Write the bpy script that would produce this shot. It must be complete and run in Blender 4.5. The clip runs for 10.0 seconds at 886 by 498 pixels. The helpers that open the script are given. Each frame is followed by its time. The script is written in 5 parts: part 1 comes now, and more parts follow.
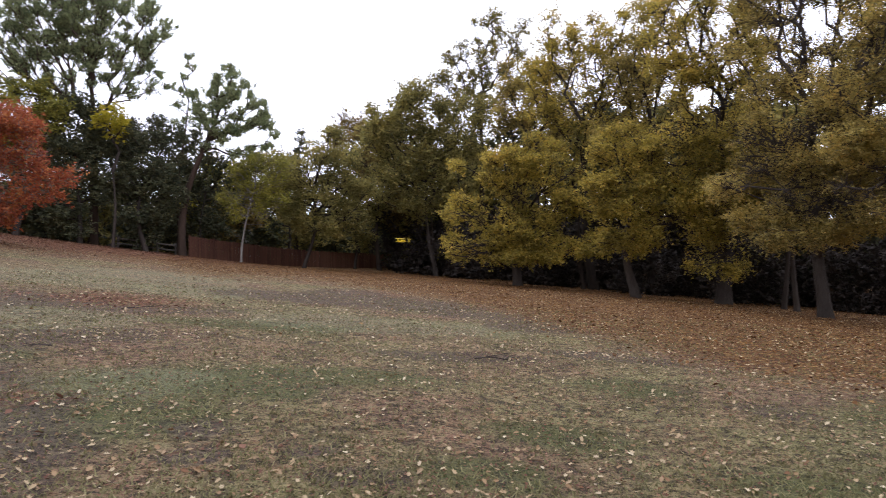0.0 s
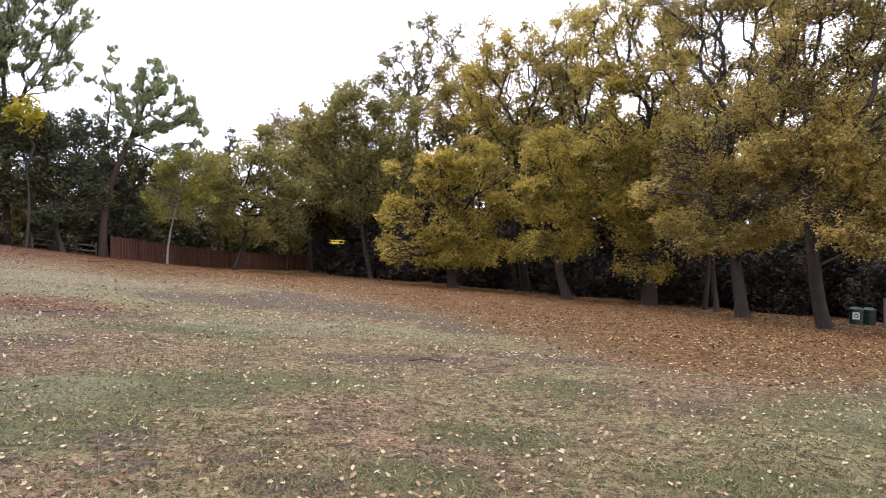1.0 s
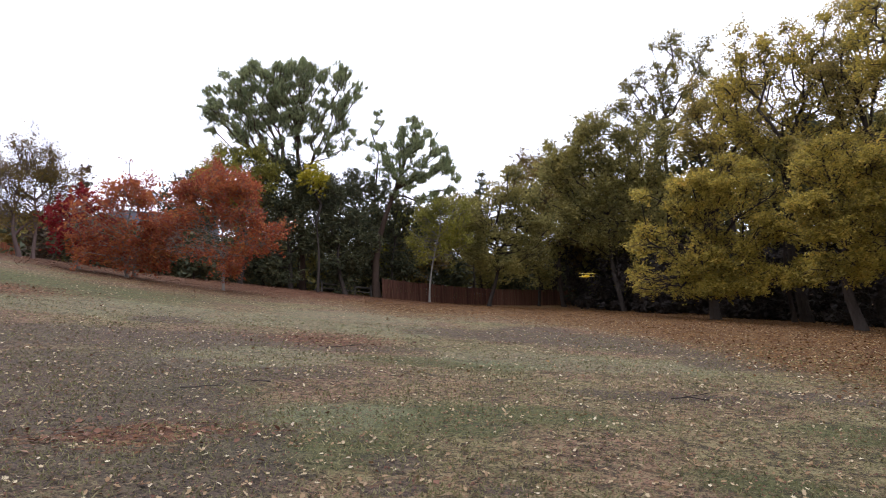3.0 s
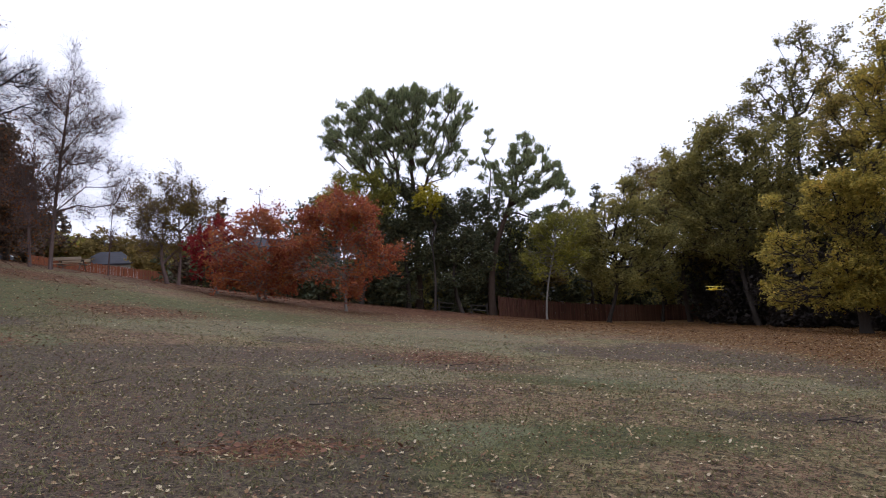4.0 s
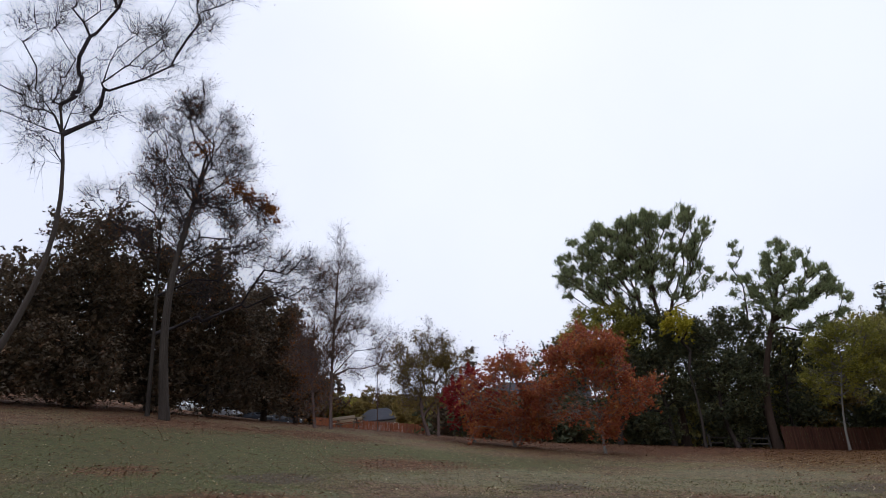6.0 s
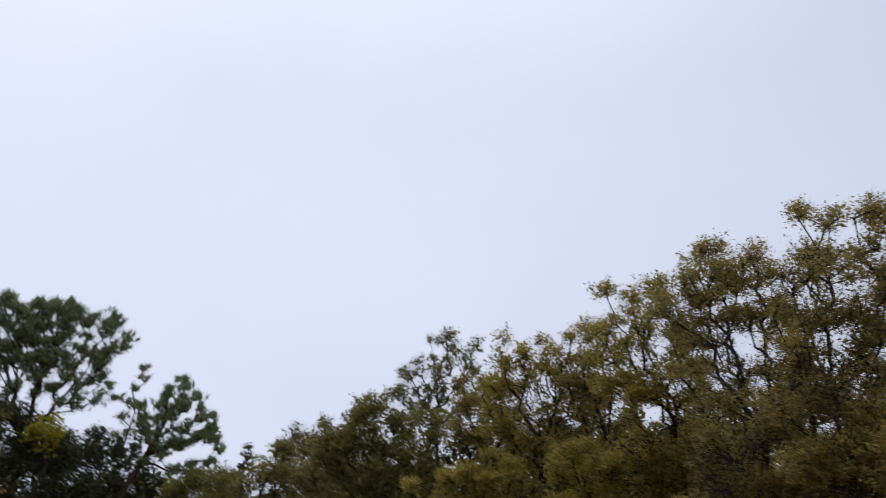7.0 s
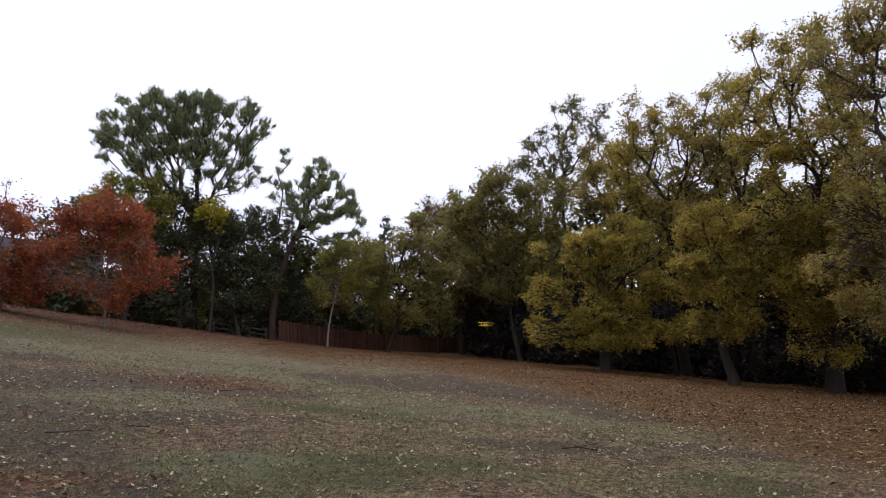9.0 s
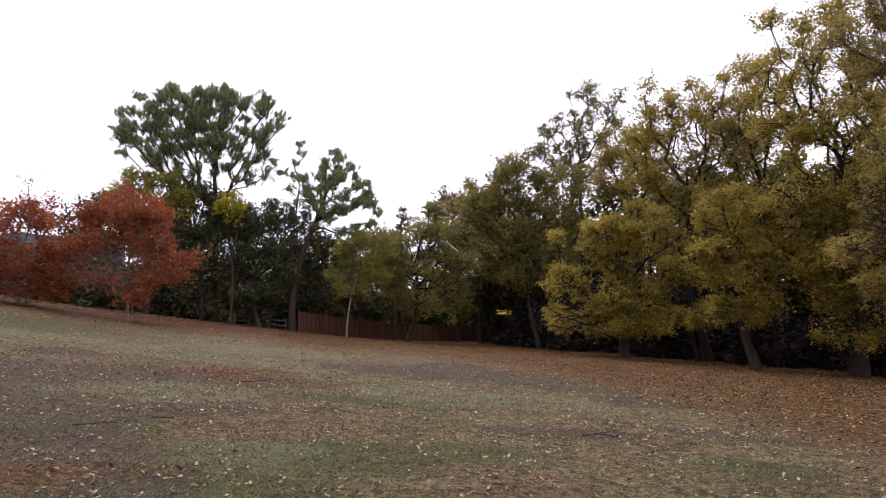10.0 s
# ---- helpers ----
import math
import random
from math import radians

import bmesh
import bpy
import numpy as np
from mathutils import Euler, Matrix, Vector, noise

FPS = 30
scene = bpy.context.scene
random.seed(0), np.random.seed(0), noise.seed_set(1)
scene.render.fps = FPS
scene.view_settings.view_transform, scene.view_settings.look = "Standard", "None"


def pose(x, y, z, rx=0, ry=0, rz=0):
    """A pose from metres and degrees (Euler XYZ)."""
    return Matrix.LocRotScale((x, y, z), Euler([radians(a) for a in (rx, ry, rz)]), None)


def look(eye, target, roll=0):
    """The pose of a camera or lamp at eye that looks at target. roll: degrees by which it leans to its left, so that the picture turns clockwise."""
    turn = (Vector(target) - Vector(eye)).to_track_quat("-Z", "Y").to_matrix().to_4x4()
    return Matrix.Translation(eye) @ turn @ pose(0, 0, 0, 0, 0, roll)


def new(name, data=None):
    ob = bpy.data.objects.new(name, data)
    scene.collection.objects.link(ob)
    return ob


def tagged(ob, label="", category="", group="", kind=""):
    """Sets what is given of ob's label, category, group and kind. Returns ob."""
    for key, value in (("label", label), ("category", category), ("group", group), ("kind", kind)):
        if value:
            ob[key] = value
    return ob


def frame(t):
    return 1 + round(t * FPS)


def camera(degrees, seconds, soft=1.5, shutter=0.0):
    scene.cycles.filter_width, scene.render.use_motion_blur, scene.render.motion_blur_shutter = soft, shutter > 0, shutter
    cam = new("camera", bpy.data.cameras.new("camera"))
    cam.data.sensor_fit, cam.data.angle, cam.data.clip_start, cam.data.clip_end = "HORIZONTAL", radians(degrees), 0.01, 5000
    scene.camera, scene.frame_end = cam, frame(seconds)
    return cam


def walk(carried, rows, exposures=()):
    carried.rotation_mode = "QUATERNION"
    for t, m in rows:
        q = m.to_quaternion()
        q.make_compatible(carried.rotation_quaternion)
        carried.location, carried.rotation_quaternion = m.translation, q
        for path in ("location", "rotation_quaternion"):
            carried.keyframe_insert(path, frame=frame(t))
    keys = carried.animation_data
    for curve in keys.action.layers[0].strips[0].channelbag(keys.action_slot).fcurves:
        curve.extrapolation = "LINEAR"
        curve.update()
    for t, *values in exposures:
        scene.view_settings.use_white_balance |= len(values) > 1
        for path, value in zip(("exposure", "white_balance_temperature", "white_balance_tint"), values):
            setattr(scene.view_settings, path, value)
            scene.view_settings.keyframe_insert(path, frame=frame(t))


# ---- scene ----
cam = camera(68.57, 10.0, 0.55, 0.1)
EYE = 1.65
# seconds, yaw, pitch, roll of a camera turned where it stands
PATH = [
    (0.0, -0.96, -0.17, 0.26), (0.5, -11.22, -0.61, 0.3), (1.0, -6.7, 0.0, 0.0), (1.5, -0.76, 1.71, 0.11),
    (2.0, 4.62, 2.56, 0.79), (2.5, 10.08, 2.85, 1.71), (4.0, 24.98, 5.47, 3.32), (4.5, 31.5, 6.86, 4.86),
    (5.0, 38.47, 9.32, 6.82), (5.2, 41.09, 10.91, 7.52), (5.75, 45.6, 17.3, 7.2), (6.3, 40.65, 23.53, 4.84), (6.5, 31.5, 28.46, 2.5),
    (6.7, 15.46, 31.49, 2.6), (6.9, -0.1, 29.1, 1.5), (7.0, -5.1, 27.0, 0.6), (7.2, -11.6, 22.4, -1.6),
    (7.5, -12.1, 17.25, -3.4), (8.0, -3.07, 12.33, -2.25), (8.5, 3.68, 8.7, -0.26), (9.0, 6.27, 7.24, 0.35),
    (9.5, 6.86, 6.39, 0.52), (10.0, 7.79, 6.3, 1.15),
]
walk(cam, [(t, pose(0, 0, EYE, 90 + p, 0, y) @ pose(0, 0, 0, 0, 0, -r)) for t, y, p, r in PATH],
     exposures=[(0.0, 0.0, 6630, 15), (1.0, 0.62, 6600, 15), (1.5, 0.62, 6530, 14), (2.0, 0.48, 6560, 14), (2.5, 0.26, 6600, 13.5), (4.0, -0.56, 6420, 14), (4.5, -0.73, 6450, 14.5),
                (5.2, -0.86, 6420, 14), (6.3, -0.95, 6480, 9), (6.6, -1.0, 6430, 9), (6.9, -1.15, 6320, 10), (7.5, -1.28, 6300, 11), (8.0, -1.08, 6420, 12), (8.5, -1.0, 6450, 12), (9.0, -0.7, 6500, 13.5), (9.5, -0.52, 6720, 16.5), (10.0, -0.3, 6900, 18)])

# ---- light: an overcast sky ----
world = bpy.data.worlds.new("overcast_sky")
scene.world = world
world.use_nodes = True
wn = world.node_tree.nodes
wl = world.node_tree.links
sky = wn.new("ShaderNodeTexSky")
sky.sky_type = "NISHITA"
sky.sun_disc = False
sky.sun_elevation = radians(45)
sky.sun_rotation = radians(-38)
sky.dust_density = 4.0
veil = wn.new("ShaderNodeMix")
veil.data_type = "RGBA"
veil.inputs[0].default_value = 0.96
wl.new(sky.outputs[0], veil.inputs[6])
cloud_pos = wn.new("ShaderNodeTexCoord")
cloud = wn.new("ShaderNodeTexNoise")
cloud.inputs["Scale"].default_value = 1.6
cloud.inputs["Detail"].default_value = 5
wl.new(cloud_pos.outputs["Generated"], cloud.inputs["Vector"])
cloud_col = wn.new("ShaderNodeValToRGB")
cloud_col.color_ramp.elements[0].position, cloud_col.color_ramp.elements[0].color = 0.3, (9.3, 9.95, 12.2, 1)
cloud_col.color_ramp.elements[1].position, cloud_col.color_ramp.elements[1].color = 0.7, (10.3, 10.9, 12.7, 1)
wl.new(cloud.outputs["Fac"], cloud_col.inputs[0])
glow_dir = wn.new("ShaderNodeVectorMath")
glow_dir.operation = "DOT_PRODUCT"
wl.new(cloud_pos.outputs["Generated"], glow_dir.inputs[0])
glow_dir.inputs[1].default_value = (-0.44, 0.56, 0.7)
glow = wn.new("ShaderNodeMapRange")
glow.interpolation_type = "SMOOTHSTEP"
for k, v in zip((1, 2, 3, 4), (0.1, 1.0, 1.03, 1.2)):
    glow.inputs[k].default_value = v
wl.new(glow_dir.outputs["Value"], glow.inputs[0])
bright = wn.new("ShaderNodeVectorMath")
bright.operation = "SCALE"
wl.new(cloud_col.outputs[0], bright.inputs[0])
height_in = wn.new("ShaderNodeSeparateXYZ")
wl.new(cloud_pos.outputs["Generated"], height_in.inputs[0])
zenith = wn.new("ShaderNodeMapRange")
zenith.interpolation_type = "SMOOTHSTEP"
for k, v in zip((1, 2, 3, 4), (0.6, 1.0, 1.0, 1.42)):
    zenith.inputs[k].default_value = v
wl.new(height_in.outputs[2], zenith.inputs[0])
lift = wn.new("ShaderNodeMath")
lift.operation = "MULTIPLY"
wl.new(glow.outputs[0], lift.inputs[0])
wl.new(zenith.outputs[0], lift.inputs[1])
wl.new(lift.outputs[0], bright.inputs["Scale"])
wl.new(bright.outputs[0], veil.inputs[7])
bg = wn["Background"]
bg.inputs["Strength"].default_value = 0.142
wl.new(veil.outputs[2], bg.inputs["Color"])
sun_data = bpy.data.lights.new("sun", "SUN")
sun_data.energy = 0.95
sun_data.angle = radians(25)
sun_data.color = (1.0, 0.96, 0.9)
sun = new("sun", sun_data)
sun.matrix_world = look((0, 0, 0), (math.sin(radians(38)), -math.cos(radians(38)), -1.0))


# ---- materials ----
def shader(name):
    m = bpy.data.materials.new(name)
    m.use_nodes = True
    nodes, links = m.node_tree.nodes, m.node_tree.links
    return m, nodes, links, nodes["Principled BSDF"]


def node(nodes, kind, **inputs):
    n = nodes.new(kind)
    for k, v in inputs.items():
        n.inputs[k.replace("_", " ")].default_value = v
    return n


def mix(nodes, links, fac, a, b, blend="MIX"):
    n = nodes.new("ShaderNodeMix")
    n.data_type, n.blend_type = "RGBA", blend
    for sock, v in ((n.inputs[0], fac), (n.inputs[6], a), (n.inputs[7], b)):
        if isinstance(v, (tuple, float, int)):
            sock.default_value = (*v, 1) if isinstance(v, tuple) else v
        else:
            links.new(v, sock)
    return n.outputs[2]


def ramp(nodes, links, src, stops):
    n = nodes.new("ShaderNodeValToRGB")
    e = n.color_ramp.elements
    while len(e) < len(stops):
        e.new(0.5)
    for el, (p, c) in zip(e, stops):
        el.position = p
        el.color = (*c, 1) if isinstance(c, tuple) else (c, c, c, 1)
    links.new(src, n.inputs[0])
    return n.outputs[0]


def where(nodes):
    return nodes.new("ShaderNodeNewGeometry").outputs["Position"]


def noise_at(nodes, links, scale, detail=4.0, rough=0.55, stretch=None):
    pos = where(nodes)
    if stretch:
        mp = nodes.new("ShaderNodeMapping")
        mp.inputs["Scale"].default_value = stretch
        links.new(pos, mp.inputs["Vector"])
        pos = mp.outputs[0]
    n = node(nodes, "ShaderNodeTexNoise", Scale=scale, Detail=detail, Roughness=rough)
    links.new(pos, n.inputs["Vector"])
    return n.outputs["Fac"]


def bumped(nodes, links, bsdf, height, strength, distance):
    b = node(nodes, "ShaderNodeBump", Strength=strength, Distance=distance)
    links.new(height, b.inputs["Height"])
    links.new(b.outputs[0], bsdf.inputs["Normal"])


def leaf_material(name, tones, clump=0.55, through_light=0.42):
    """tones: dark, mid, light, odd; leaves vary one by one and clump by clump."""
    m, nodes, links, bsdf = shader(name)
    rnd = nodes.new("ShaderNodeNewGeometry").outputs["Random Per Island"]
    one = ramp(nodes, links, rnd, [(0.0, tones[0]), (0.45, tones[1]), (0.85, tones[2]), (1.0, tones[3])])
    big = ramp(nodes, links, noise_at(nodes, links, clump, 3.0), [(0.36, tones[0]), (0.5, tones[1]), (0.62, tones[2]), (0.74, tones[3])])
    col = mix(nodes, links, 0.42, one, big)
    links.new(col, bsdf.inputs["Base Color"])
    bsdf.inputs["Roughness"].default_value = 0.72
    bsdf.inputs["Specular IOR Level"].default_value = 0.15
    tr = nodes.new("ShaderNodeBsdfTranslucent")
    links.new(col, tr.inputs["Color"])
    ms = nodes.new("ShaderNodeMixShader")
    ms.inputs[0].default_value = through_light
    links.new(bsdf.outputs[0], ms.inputs[1])
    links.new(tr.outputs[0], ms.inputs[2])
    links.new(ms.outputs[0], nodes["Material Output"].inputs["Surface"])
    return m


def rough_material(name, a, b, scale, grain, roughness=0.85, stretch=None, bump=0.5, depth=0.01, metal=0.0):
    m, nodes, links, bsdf = shader(name)
    big = noise_at(nodes, links, scale, 5.0, 0.6, stretch)
    fine = noise_at(nodes, links, grain, 3.0, 0.6, stretch)
    rnd = nodes.new("ShaderNodeObjectInfo").outputs["Random"]
    isl = nodes.new("ShaderNodeNewGeometry").outputs["Random Per Island"]
    c = mix(nodes, links, ramp(nodes, links, big, [(0.35, 0.0), (0.65, 1.0)]), a, b)
    c = mix(nodes, links, 0.3, c, ramp(nodes, links, fine, [(0.3, tuple(v * 0.45 for v in a)), (0.7, tuple(min(1, v * 1.3) for v in b))]))
    c = mix(nodes, links, 0.22, c, ramp(nodes, links, isl, [(0.0, tuple(v * 0.5 for v in a)), (1.0, tuple(min(1, v * 1.4) for v in b))]))
    c = mix(nodes, links, 0.32, c, ramp(nodes, links, rnd, [(0.0, tuple(v * 0.5 for v in a)), (1.0, tuple(min(1, v * 1.4) for v in b))]))
    links.new(c, bsdf.inputs["Base Color"])
    bsdf.inputs["Roughness"].default_value = roughness
    bsdf.inputs["Metallic"].default_value = metal
    if roughness > 0.8:
        bsdf.inputs["Specular IOR Level"].default_value = 0.12
    bumped(nodes, links, bsdf, fine, bump, depth)
    return m


OAK = leaf_material("oak_leaf", [(0.115, 0.1, 0.048), (0.35, 0.28, 0.09), (0.58, 0.455, 0.13), (0.69, 0.42, 0.115)], 0.55, 0.5)
OAK_GOLD = leaf_material("golden_oak_leaf", [(0.12, 0.103, 0.034), (0.35, 0.282, 0.06), (0.57, 0.44, 0.088), (0.7, 0.42, 0.085)], 0.55, 0.46)
OAK_WARM = leaf_material("warm_oak_leaf", [(0.12, 0.105, 0.035), (0.36, 0.29, 0.065), (0.6, 0.46, 0.09), (0.72, 0.43, 0.085)], 0.55, 0.5)
OAK_GREEN = leaf_material("green_oak_leaf", [(0.095, 0.096, 0.04), (0.265, 0.238, 0.082), (0.43, 0.365, 0.115), (0.56, 0.41, 0.11)], 0.55, 0.46)
OAK_BROWN = leaf_material("brown_oak_leaf", [(0.108, 0.082, 0.036), (0.216, 0.162, 0.054), (0.324, 0.234, 0.072), (0.396, 0.234, 0.072)])
PINE = leaf_material("pine_needle", [(0.12, 0.155, 0.085), (0.24, 0.285, 0.14), (0.37, 0.4, 0.19), (0.48, 0.46, 0.24)], 0.8, 0.5)
DARK = leaf_material("dark_evergreen_leaf", [(0.045, 0.052, 0.034), (0.088, 0.1, 0.056), (0.15, 0.148, 0.07), (0.22, 0.18, 0.08)], 0.7, 0.18)
# undergrowth tones near black: deep shade below the oaks put into the colour
UNDER = leaf_material("leaf_with_painted_shade", [(0.03, 0.025, 0.023), (0.042, 0.034, 0.03), (0.055, 0.043, 0.034), (0.07, 0.052, 0.036)], 0.7, 0.1)
RUST = leaf_material("dull_brown_leaf", [(0.07, 0.055, 0.042), (0.11, 0.085, 0.058), (0.16, 0.112, 0.068), (0.25, 0.125, 0.07)], 0.6, 0.15)
RED = leaf_material("red_maple_leaf", [(0.21, 0.045, 0.034), (0.37, 0.1, 0.05), (0.5, 0.18, 0.062), (0.56, 0.29, 0.085)], 0.7)
CRIMSON = leaf_material("crimson_maple_leaf", [(0.144, 0.011, 0.018), (0.272, 0.024, 0.032), (0.360, 0.048, 0.036), (0.360, 0.088, 0.040)], 0.7)
YELLOW_GREEN = leaf_material("yellow_green_leaf", [(0.12, 0.12, 0.035), (0.28, 0.27, 0.06), (0.46, 0.42, 0.085), (0.55, 0.45, 0.08)])
YELLOW = leaf_material("yellow_leaf", [(0.3, 0.26, 0.03), (0.45, 0.4, 0.04), (0.6, 0.5, 0.05), (0.6, 0.42, 0.04)], 0.7)
ORANGE = leaf_material("orange_oak_leaf", [(0.16, 0.05, 0.015), (0.28, 0.09, 0.02), (0.36, 0.13, 0.025), (0.4, 0.2, 0.03)], 0.7)
FALLEN = leaf_material("fallen_leaf", [(0.15, 0.07, 0.035), (0.31, 0.21, 0.11), (0.48, 0.4, 0.25), (0.58, 0.52, 0.37)], 2.0, 0.1)
LITTER = leaf_material("oak_litter_leaf", [(0.06, 0.024, 0.01), (0.11, 0.046, 0.015), (0.19, 0.092, 0.027), (0.38, 0.245, 0.09)], 0.8, 0.1)
REDLITTER = leaf_material("maple_litter_leaf", [(0.075, 0.034, 0.022), (0.145, 0.065, 0.04), (0.22, 0.11, 0.066), (0.36, 0.25, 0.16)], 0.8, 0.1)
GRASS = leaf_material("grass_blade", [(0.07, 0.066, 0.03), (0.15, 0.14, 0.06), (0.24, 0.215, 0.1), (0.34, 0.29, 0.15)], 0.6, 0.2)
BARK = rough_material("grey_oak_bark", (0.026, 0.021, 0.018), (0.08, 0.065, 0.054), 2.6, 16, 0.95, (1, 1, 0.22), 1.0, 0.09)
DARK_BARK = rough_material("dark_bark", (0.034, 0.026, 0.023), (0.072, 0.058, 0.048), 1.5, 14, 0.95, (1, 1, 0.25), 0.9, 0.03)
PINE_BARK = rough_material("pine_bark", (0.035, 0.024, 0.018), (0.084, 0.056, 0.042), 1.5, 12, 0.95, (1, 1, 0.25), 0.9, 0.03)
PALE_BARK = rough_material("pale_bark", (0.140, 0.122, 0.105), (0.238, 0.217, 0.189), 1.5, 14, 0.9, (1, 1, 0.4), 0.6, 0.015)
BARE_BARK = rough_material("brown_bare_bark", (0.1, 0.07, 0.064), (0.19, 0.135, 0.12), 1.5, 14, 0.9, None, 0.3, 0.01)
NIGHT_BARK = rough_material("damp_dark_bark", (0.03, 0.025, 0.028), (0.07, 0.058, 0.06), 1.5, 14, 0.9, None, 0.3, 0.01)
FENCE_WOOD = rough_material("redwood_board", (0.05, 0.022, 0.016), (0.125, 0.058, 0.038), 0.8, 9, 0.85, (2, 2, 0.4), 0.5, 0.006)
PALE_FENCE = rough_material("faded_redwood_board", (0.07, 0.033, 0.023), (0.165, 0.082, 0.054), 0.8, 9, 0.85, (2, 2, 0.4), 0.5, 0.006)
ORANGE_FENCE = rough_material("new_redwood_board", (0.17, 0.046, 0.018), (0.25, 0.075, 0.028), 0.8, 9, 0.8, (2, 2, 0.4), 0.5, 0.006)
GREY_WOOD = rough_material("weathered_wood", (0.080, 0.070, 0.060), (0.150, 0.135, 0.115), 1.5, 12, 0.85, (1, 1, 3), 0.5, 0.006)
BENCH_WOOD = rough_material("pale_bench_wood", (0.38, 0.3, 0.21), (0.52, 0.43, 0.31), 1.5, 12, 0.7, (0.6, 0.6, 3), 0.4, 0.004)
STUCCO = rough_material("pale_house_wall", (0.42, 0.42, 0.42), (0.54, 0.54, 0.53), 0.6, 20, 0.9, None, 0.3, 0.004)
SHINGLE = rough_material("grey_roof_shingle", (0.028, 0.028, 0.034), (0.055, 0.055, 0.064), 0.8, 14, 0.9, (1, 1, 4), 0.6, 0.01)
GREEN_PLASTIC = rough_material("dark_green_plastic", (0.005, 0.021, 0.015), (0.008, 0.032, 0.021), 2, 40, 0.45, None, 0.1, 0.002)
WHITE_PAINT = rough_material("white_paint", (0.62, 0.62, 0.6), (0.76, 0.76, 0.74), 4, 60, 0.5, None, 0.1, 0.001)
BLACK = rough_material("black_rubber", (0.014, 0.014, 0.015), (0.03, 0.03, 0.03), 6, 60, 0.75, None, 0.2, 0.002)
YELLOW_FILM = rough_material("yellow_covering_film", (0.78, 0.5, 0.012), (0.86, 0.58, 0.02), 8, 90, 0.35, None, 0.05, 0.0005)
NAVY = rough_material("dark_blue_marking", (0.03, 0.03, 0.07), (0.05, 0.05, 0.1), 20, 90, 0.4, None, 0.05, 0.0005)
METAL = rough_material("dull_metal", (0.3, 0.3, 0.31), (0.42, 0.42, 0.43), 5, 60, 0.4, None, 0.1, 0.001, 0.9)
PAINT_SILVER = rough_material("silver_car_paint", (0.3, 0.31, 0.33), (0.36, 0.37, 0.39), 3, 80, 0.3, None, 0.02, 0.0005, 0.4)
PAINT_DARK = rough_material("dark_car_paint", (0.018, 0.022, 0.03), (0.03, 0.035, 0.045), 3, 80, 0.28, None, 0.02, 0.0005)
PAINT_WHITE = rough_material("white_car_paint", (0.68, 0.69, 0.7), (0.76, 0.77, 0.78), 3, 80, 0.3, None, 0.02, 0.0005)
# near black, so gaps between the trees read as shade
GAP_BACKING = rough_material("dark_gap_backing", (0.014, 0.014, 0.013), (0.03, 0.028, 0.025), 0.05, 0.4, 0.95, None, 0.3, 1.0)
# purple-grey stands for the haze of distance, put into the hill's colour
HILL = rough_material("wooded_hill", (0.07, 0.068, 0.08), (0.125, 0.118, 0.13), 0.012, 0.1, 0.95, None, 0.3, 1.0)
GLASS, gn, gl, gb = shader("dark_car_glass")
gb.inputs["Base Color"].default_value = (0.02, 0.024, 0.028, 1)
gb.inputs["Roughness"].default_value = 0.06
LAMP_GLASS, gn, gl, gb = shader("lamp_lens")
gb.inputs["Base Color"].default_value = (0.6, 0.6, 0.58, 1)
gb.inputs["Roughness"].default_value = 0.1


